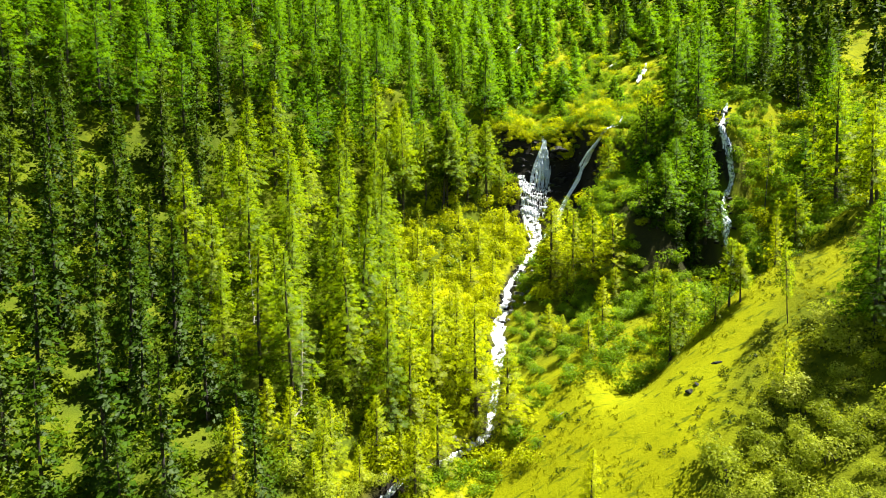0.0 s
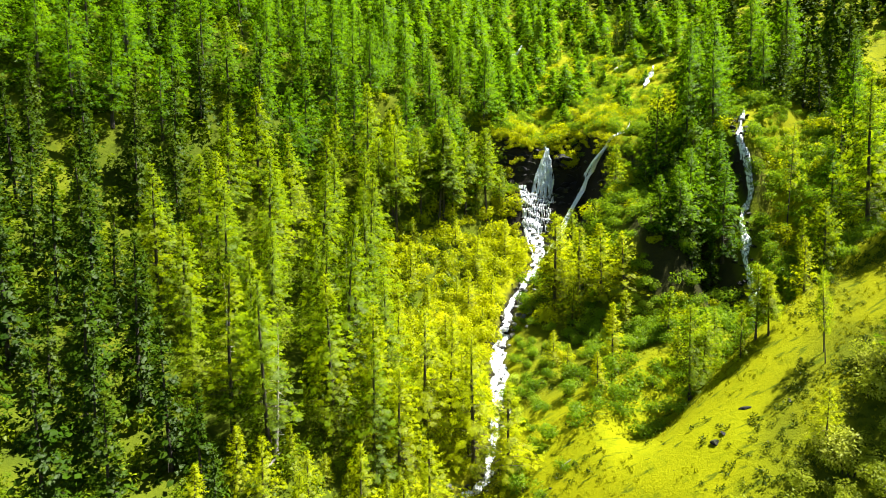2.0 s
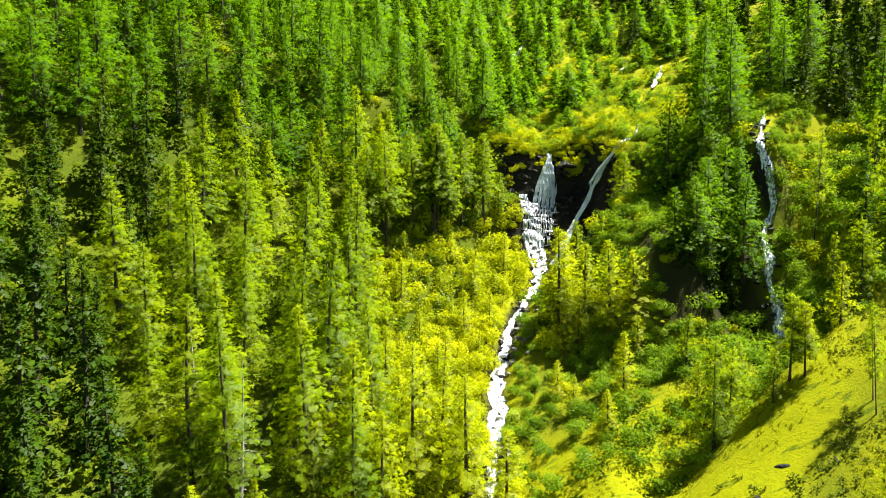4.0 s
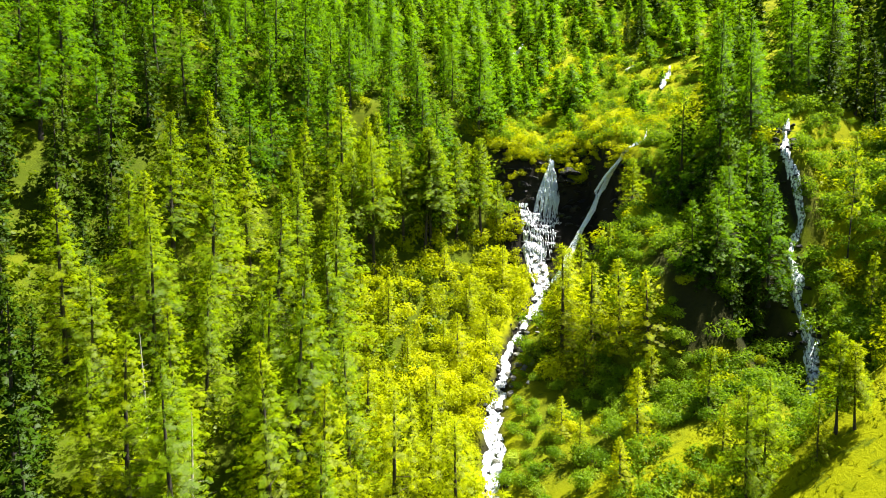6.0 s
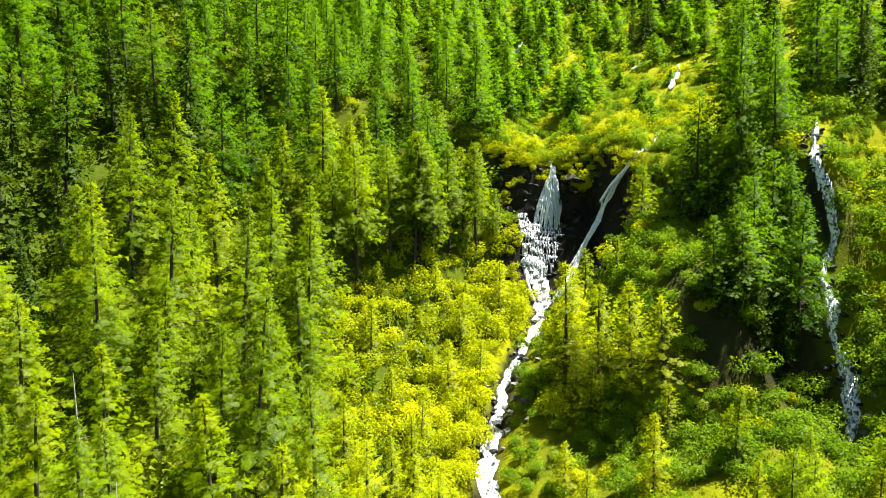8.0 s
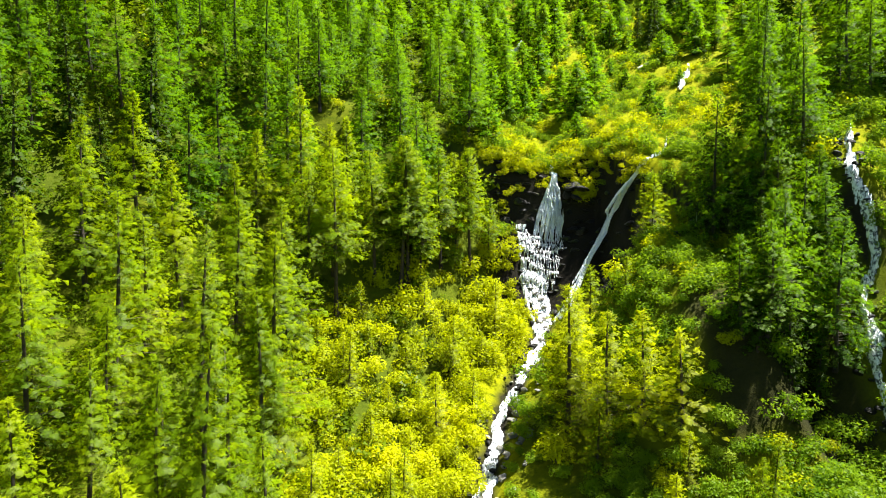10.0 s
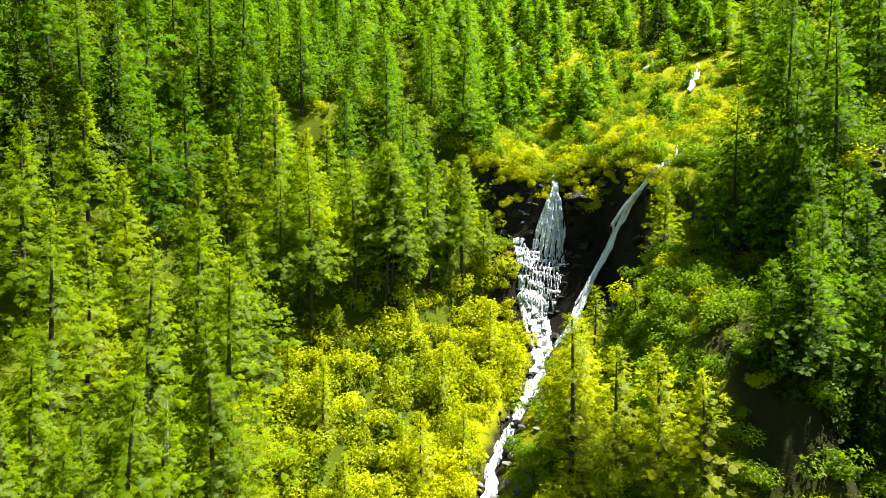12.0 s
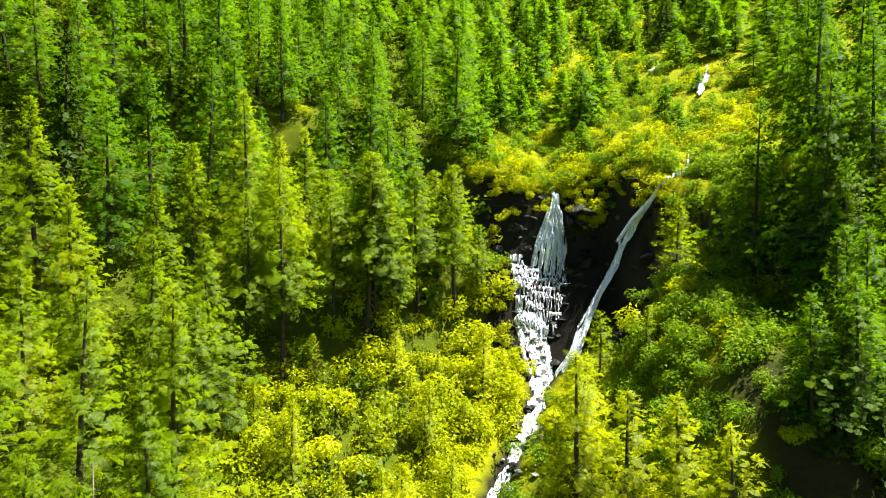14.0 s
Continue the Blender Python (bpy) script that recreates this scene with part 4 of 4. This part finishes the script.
def plant_saplings():
    """Young larches on the open ground above the falls and among the bushes."""
    rng = np.random.default_rng(37)
    above = scatter(60, 8, 62, 154, 250, 6.0, lambda x, y: scrub(x, y), 10)
    among = [p for p in scatter(420, -12, 16, 84, 130, 4.3, lambda x, y: bush_share(x, y), 12) if stream_x(p[1]) - p[0] > 2.5]
    among += [p for p in scatter(700, -22, 8, 58, 92, 3.0, lambda x, y: (stream_x(y) - x > 1.8) * (stream_x(y) - x < 15) * 0.8, 15)]
    bank = scatter(50, 16, 35, 84, 97, 5.0, lambda x, y: bush_share(x, y) * 0.7, 14)
    above = [p for p in above if math.hypot(p[0] - 49.5, p[1] - 162) > 7]
    for x, y in [*above, *among, *bank]:
        kinds = UPLAND if y > 140 else SUNLIT_YOUNG if x < 30 else YOUNG
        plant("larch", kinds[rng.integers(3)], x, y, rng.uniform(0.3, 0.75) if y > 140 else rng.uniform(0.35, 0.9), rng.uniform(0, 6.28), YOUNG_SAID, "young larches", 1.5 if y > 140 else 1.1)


plant_saplings()


def plant_undergrowth():
    """Low bushes and tree seedlings that fill the ground between the trunks."""
    rng = np.random.default_rng(39)
    spots = scatter(20000, -130, 100, 50, 300, 2.1, lambda x, y: np.clip(wood_share(x, y) + 0.5 * step(-6, -12, x - stream_x(y)), 0, 1) * in_sight(x, y, 0) * np.where(y > 150, 0.45, 0.9), 13)
    kinds = [shrub(np.random.default_rng(580 + k), h, 1.5, n, leaf, 1)[1] for n, leaf in ((150, 0.40), (70, 0.68)) for k, h in enumerate((1.6, 2.4, 3.2))]
    made = []
    for x, y in spots:
        v, f = kinds[rng.integers(3) + (3 if y > 130 or x < -50 else 0)]
        made.append((placed(v, x, y, float(height(x, y)) - 0.15, rng.uniform(0.6, 1.25), rng.uniform(0, 6.28)), f))
    tagged(new("undergrowth", mesh_of("undergrowth", *joined(made), UNDERGROWTH)), "green undergrowth of low bushes between the larch trunks", "undergrowth", kind="stuff")


plant_undergrowth()


# ------------------------------------------------------------------ rock
ROCKS = [boulder(np.random.default_rng(600 + k), 1.0, f) for k, f in enumerate((0.75, 0.6, 0.9, 0.5, 0.7, 0.4))]
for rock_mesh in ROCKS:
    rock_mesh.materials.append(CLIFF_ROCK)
PALE_ROCKS = [boulder(np.random.default_rng(620 + k), 1.0, f) for k, f in enumerate((0.75, 0.6, 0.85, 0.5))]
for rock_mesh in PALE_ROCKS:
    rock_mesh.materials.append(PALE_ROCK)


def stone(name, me, x, y, z, size, rng, label, group, tip=20):
    ob = tagged(new(name, me), label, "rock", group)
    ob.matrix_basis = pose(x, y, z, rng.uniform(-tip, tip), rng.uniform(-tip, tip), rng.uniform(0, 360)) @ Matrix.Diagonal((*size, 1))
    return ob


def face_y(x, z):
    """Where the rock step stands at that height."""
    y = np.linspace(brow_of(x) - 9, brow_of(x) + 6, 200)
    h = height(np.full(200, x), y)
    return float(y[np.argmax(h > z)])


def build_cliff():
    rng = np.random.default_rng(41)
    cliff = tagged(new("cliff"), "dark wet overhanging rock cliff behind the waterfalls", "cliff", kind="structure")
    for row, z in enumerate(np.arange(2.5, 14.5, 1.5)):
        for x in np.arange(12.5 + (row % 2) * 0.9, 36.0, 1.9):
            y = face_y(x, z)
            if abs(x - 22.3) < 1.0 + 0.24 * (15 - z) and z > 5 or (x < 24.5 and z < 5):
                y += 0.9
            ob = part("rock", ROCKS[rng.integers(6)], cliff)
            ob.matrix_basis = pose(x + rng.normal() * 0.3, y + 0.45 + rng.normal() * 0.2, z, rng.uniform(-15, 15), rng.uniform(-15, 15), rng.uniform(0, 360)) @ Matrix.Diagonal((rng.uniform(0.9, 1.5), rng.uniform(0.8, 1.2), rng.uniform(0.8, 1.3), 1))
    for x, y, z, s in ((25.8, 144.2, 12.5, 1.4), (27.1, 143.8, 12.1, 1.3), (25.1, 144.3, 11.2, 1.1), (26.4, 143.8, 10.8, 1.1)):
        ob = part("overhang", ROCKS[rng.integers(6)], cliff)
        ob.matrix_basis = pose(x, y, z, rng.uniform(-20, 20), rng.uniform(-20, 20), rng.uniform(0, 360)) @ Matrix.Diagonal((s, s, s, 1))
    for x in np.arange(12.0, 35.0, 0.95):
        x += rng.normal() * 0.25
        if abs(x - 23.2) < 2.3:
            continue
        top = float(height(x, brow_of(x) + 4.5))
        y = face_y(x, top - 1.6)
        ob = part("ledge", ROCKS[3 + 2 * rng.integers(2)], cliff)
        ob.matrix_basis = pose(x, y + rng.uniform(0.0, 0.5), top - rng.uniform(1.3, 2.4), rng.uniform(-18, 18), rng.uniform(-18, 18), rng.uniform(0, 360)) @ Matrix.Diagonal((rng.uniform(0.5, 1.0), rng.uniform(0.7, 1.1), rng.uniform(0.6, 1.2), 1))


build_cliff()


def build_stones():
    rng = np.random.default_rng(43)
    for j in range(7):
        x = 16.6 + 0.5 * (j % 2)
        while x < 24.9 - 0.35 * j:
            y = 143.5 - 0.92 * j + rng.normal() * 0.08
            s = rng.uniform(0.5, 0.85)
            stone("slab", ROCKS[3 + 2 * rng.integers(2)], x, y + 0.15, float(height(x, y)) + 0.1, (s * 1.1, s * 0.75, s * 0.75), rng, "dark flat slab with water running round it", "slabs of the cascade", 7)
            x += s * 1.5
    for k in range(130):
        y = rng.uniform(66, 136)
        side = rng.choice((-1, 1))
        x = float(stream_x(y)) + side * rng.uniform(0.2, 2.1)
        s = rng.uniform(0.18, 0.62) * (1.2 if y > 112 else 1)
        pale = rng.random() < 0.45
        stone("boulder", (PALE_ROCKS[rng.integers(4)] if pale else ROCKS[rng.integers(6)]), x, y, float(height(x, y)) + 0.2 * s + 0.22, (s, s * rng.uniform(0.7, 1.1), s), rng, "pale weathered boulder beside the white brook" if pale else "dark wet boulder beside the white brook", "boulders along the brook")
    rubble = [(18.4 + 2.0 * rng.random(), 133.6 + 4.2 * rng.random(), "pale broken stone between two runs of white water") for k in range(26)]
    rubble += [(43.6 + 3.4 * rng.random(), 93.6 + 4.6 * rng.random(), "pale broken stone at the foot of the gully") for k in range(22)]
    rubble += [(float(stream_x(y)) + rng.uniform(1.6, 4.2), y, "brown broken stone on the steep bank of the brook") for y in rng.uniform(104, 124, 22)]
    for x, y, said in rubble:
        s = rng.uniform(0.2, 0.55)
        stone("stone", PALE_ROCKS[rng.integers(4)], x, y, float(height(x, y)) + 0.25, (s * 1.2, s, s * 0.8), rng, said, "rubble on the slope")
    for k in range(60):
        y = rng.uniform(95, 117)
        x = float(np.interp(y, (95, 97.5, 100.6, 102.7, 105.7, 107.5, 112.7, 118), (43.5, 45.0, 45.7, 46.0, 46.5, 48.1, 48.9, 52.3))) + rng.choice((-1, 1)) * rng.uniform(0.15, 1.5)
        s = rng.uniform(0.25, 0.7)
        stone("boulder", ROCKS[rng.integers(6)], x, y, float(height(x, y)) + 0.25, (s, s * rng.uniform(0.7, 1.1), s), rng, "dark wet rock in the bed of the gully", "rocks in the gully")
    for x, y, s in ((26.6, 66.4, 0.9), (27.6, 66.9, 0.7), (30.3, 68.8, 0.7), (29.2, 68.4, 0.5), (22.6, 65.9, 0.4), (15.0, 70.5, 0.35), (33.6, 66.8, 0.5), (20.4, 68.2, 0.3), (24.8, 69.6, 0.3), (12.1, 72.0, 0.35)):
        stone("outcrop", ROCKS[rng.integers(6)], x, y, float(height(x, y)) - 0.2, (s * 1.2, s * 0.6, s * 0.45), rng, "dark rock poking out of the meadow turf", "rocks on the meadow")
    for x, y, s in ((29.6, 134.0, 1.5), (30.9, 134.4, 1.4), (28.6, 133.2, 1.1)):
        stone("boulder", ROCKS[rng.integers(3)], x, y, float(height(x, y)) + 0.4, (s, s, s * 1.1), rng, "big dark rounded buttress rock beside the fall", "buttress rocks")


build_stones()


def fallen_log(x, y, length, turn, thick):
    u = np.linspace(-0.5, 0.5, 7)
    px, py = x + np.cos(turn) * u * length, y + np.sin(turn) * u * length
    v, f = tube(np.stack([px, py, height(px, py) + thick * 1.2], 1), thick * (1.1 - 0.5 * (u + 0.5)), 7)
    tagged(new("fallen_log", mesh_of("fallen_log", v, f, DEADWOOD, True)), "bleached fallen tree trunk lying on the slope", "log", "fallen trunks")


fallen_log(13.8, 73.9, 1.2, 0.1, 0.09)
fallen_log(51.0, 186.0, 8.0, 0.5, 0.35)
fallen_log(33.5, 127.0, 3.5, 2.2, 0.12)
fallen_log(-17.0, 74.0, 3.0, 1.2, 0.14)


def build_tussocks():
    """Grass tufts and low heath on the open meadow."""
    rng = np.random.default_rng(47)
    x, y = rng.uniform(2, 62, 26000), rng.uniform(52, 92, 26000)
    d = x - stream_x(y)
    ok = (d > 1.5) & (x - 0.9 * (y - 60) > -24) & (grain(x, y, 2.4, 51) + 0.6 * grain(x, y, 7, 52) > -0.25)
    x, y = x[ok][:3600], y[ok][:3600]
    at = np.stack([x, y, height(x, y) - 0.03], 1)
    at, n = np.repeat(at, 5, 0), 5 * len(x)
    at[:, :2] += rng.normal(size=(n, 2)) * 0.10
    way = np.c_[rng.normal(size=(n, 2)) * 0.5, np.ones(n)]
    size = rng.uniform(0.12, 0.38, n)
    v, f = sprays_at(at, way, size, size * 0.22, rng)
    tagged(new("tussocks", mesh_of("tussocks", v, f, GRASS)), "yellow-green grass tufts on the steep meadow", "grass", kind="stuff")


build_tussocks()


def build_heath():
    """Low dark dwarf-shrub clumps dotted over the meadow."""
    rng = np.random.default_rng(53)
    rough = lambda x, y: step(0, 6, x - 30 + 0.9 * (68 - y)) * step(44, 50, y)
    spots = scatter(9000, 5, 64, 46, 96, 0.6, lambda x, y: (0.2 + 0.6 * rough(x, y)) * step(0.1 - 0.5 * rough(x, y), 0.5, grain(x, y, 3.4, 61) + 0.5 * grain(x, y, 9, 62)) * (x - stream_x(y) > 2), 17)
    clump = [shrub(np.random.default_rng(560 + k), 0.5, 0.55, 44, 0.20, 1)[1] for k in range(3)]
    made = [(placed(clump[k % 3][0], x, y, float(height(x, y)) - 0.05, rng.uniform(0.4, 1.1), k), clump[k % 3][1]) for k, (x, y) in enumerate(spots)]
    tagged(new("heath", mesh_of("heath", *joined(made), HEATH)), "low dark dwarf shrubs dotted over the meadow", "heath", kind="stuff")


build_heath()
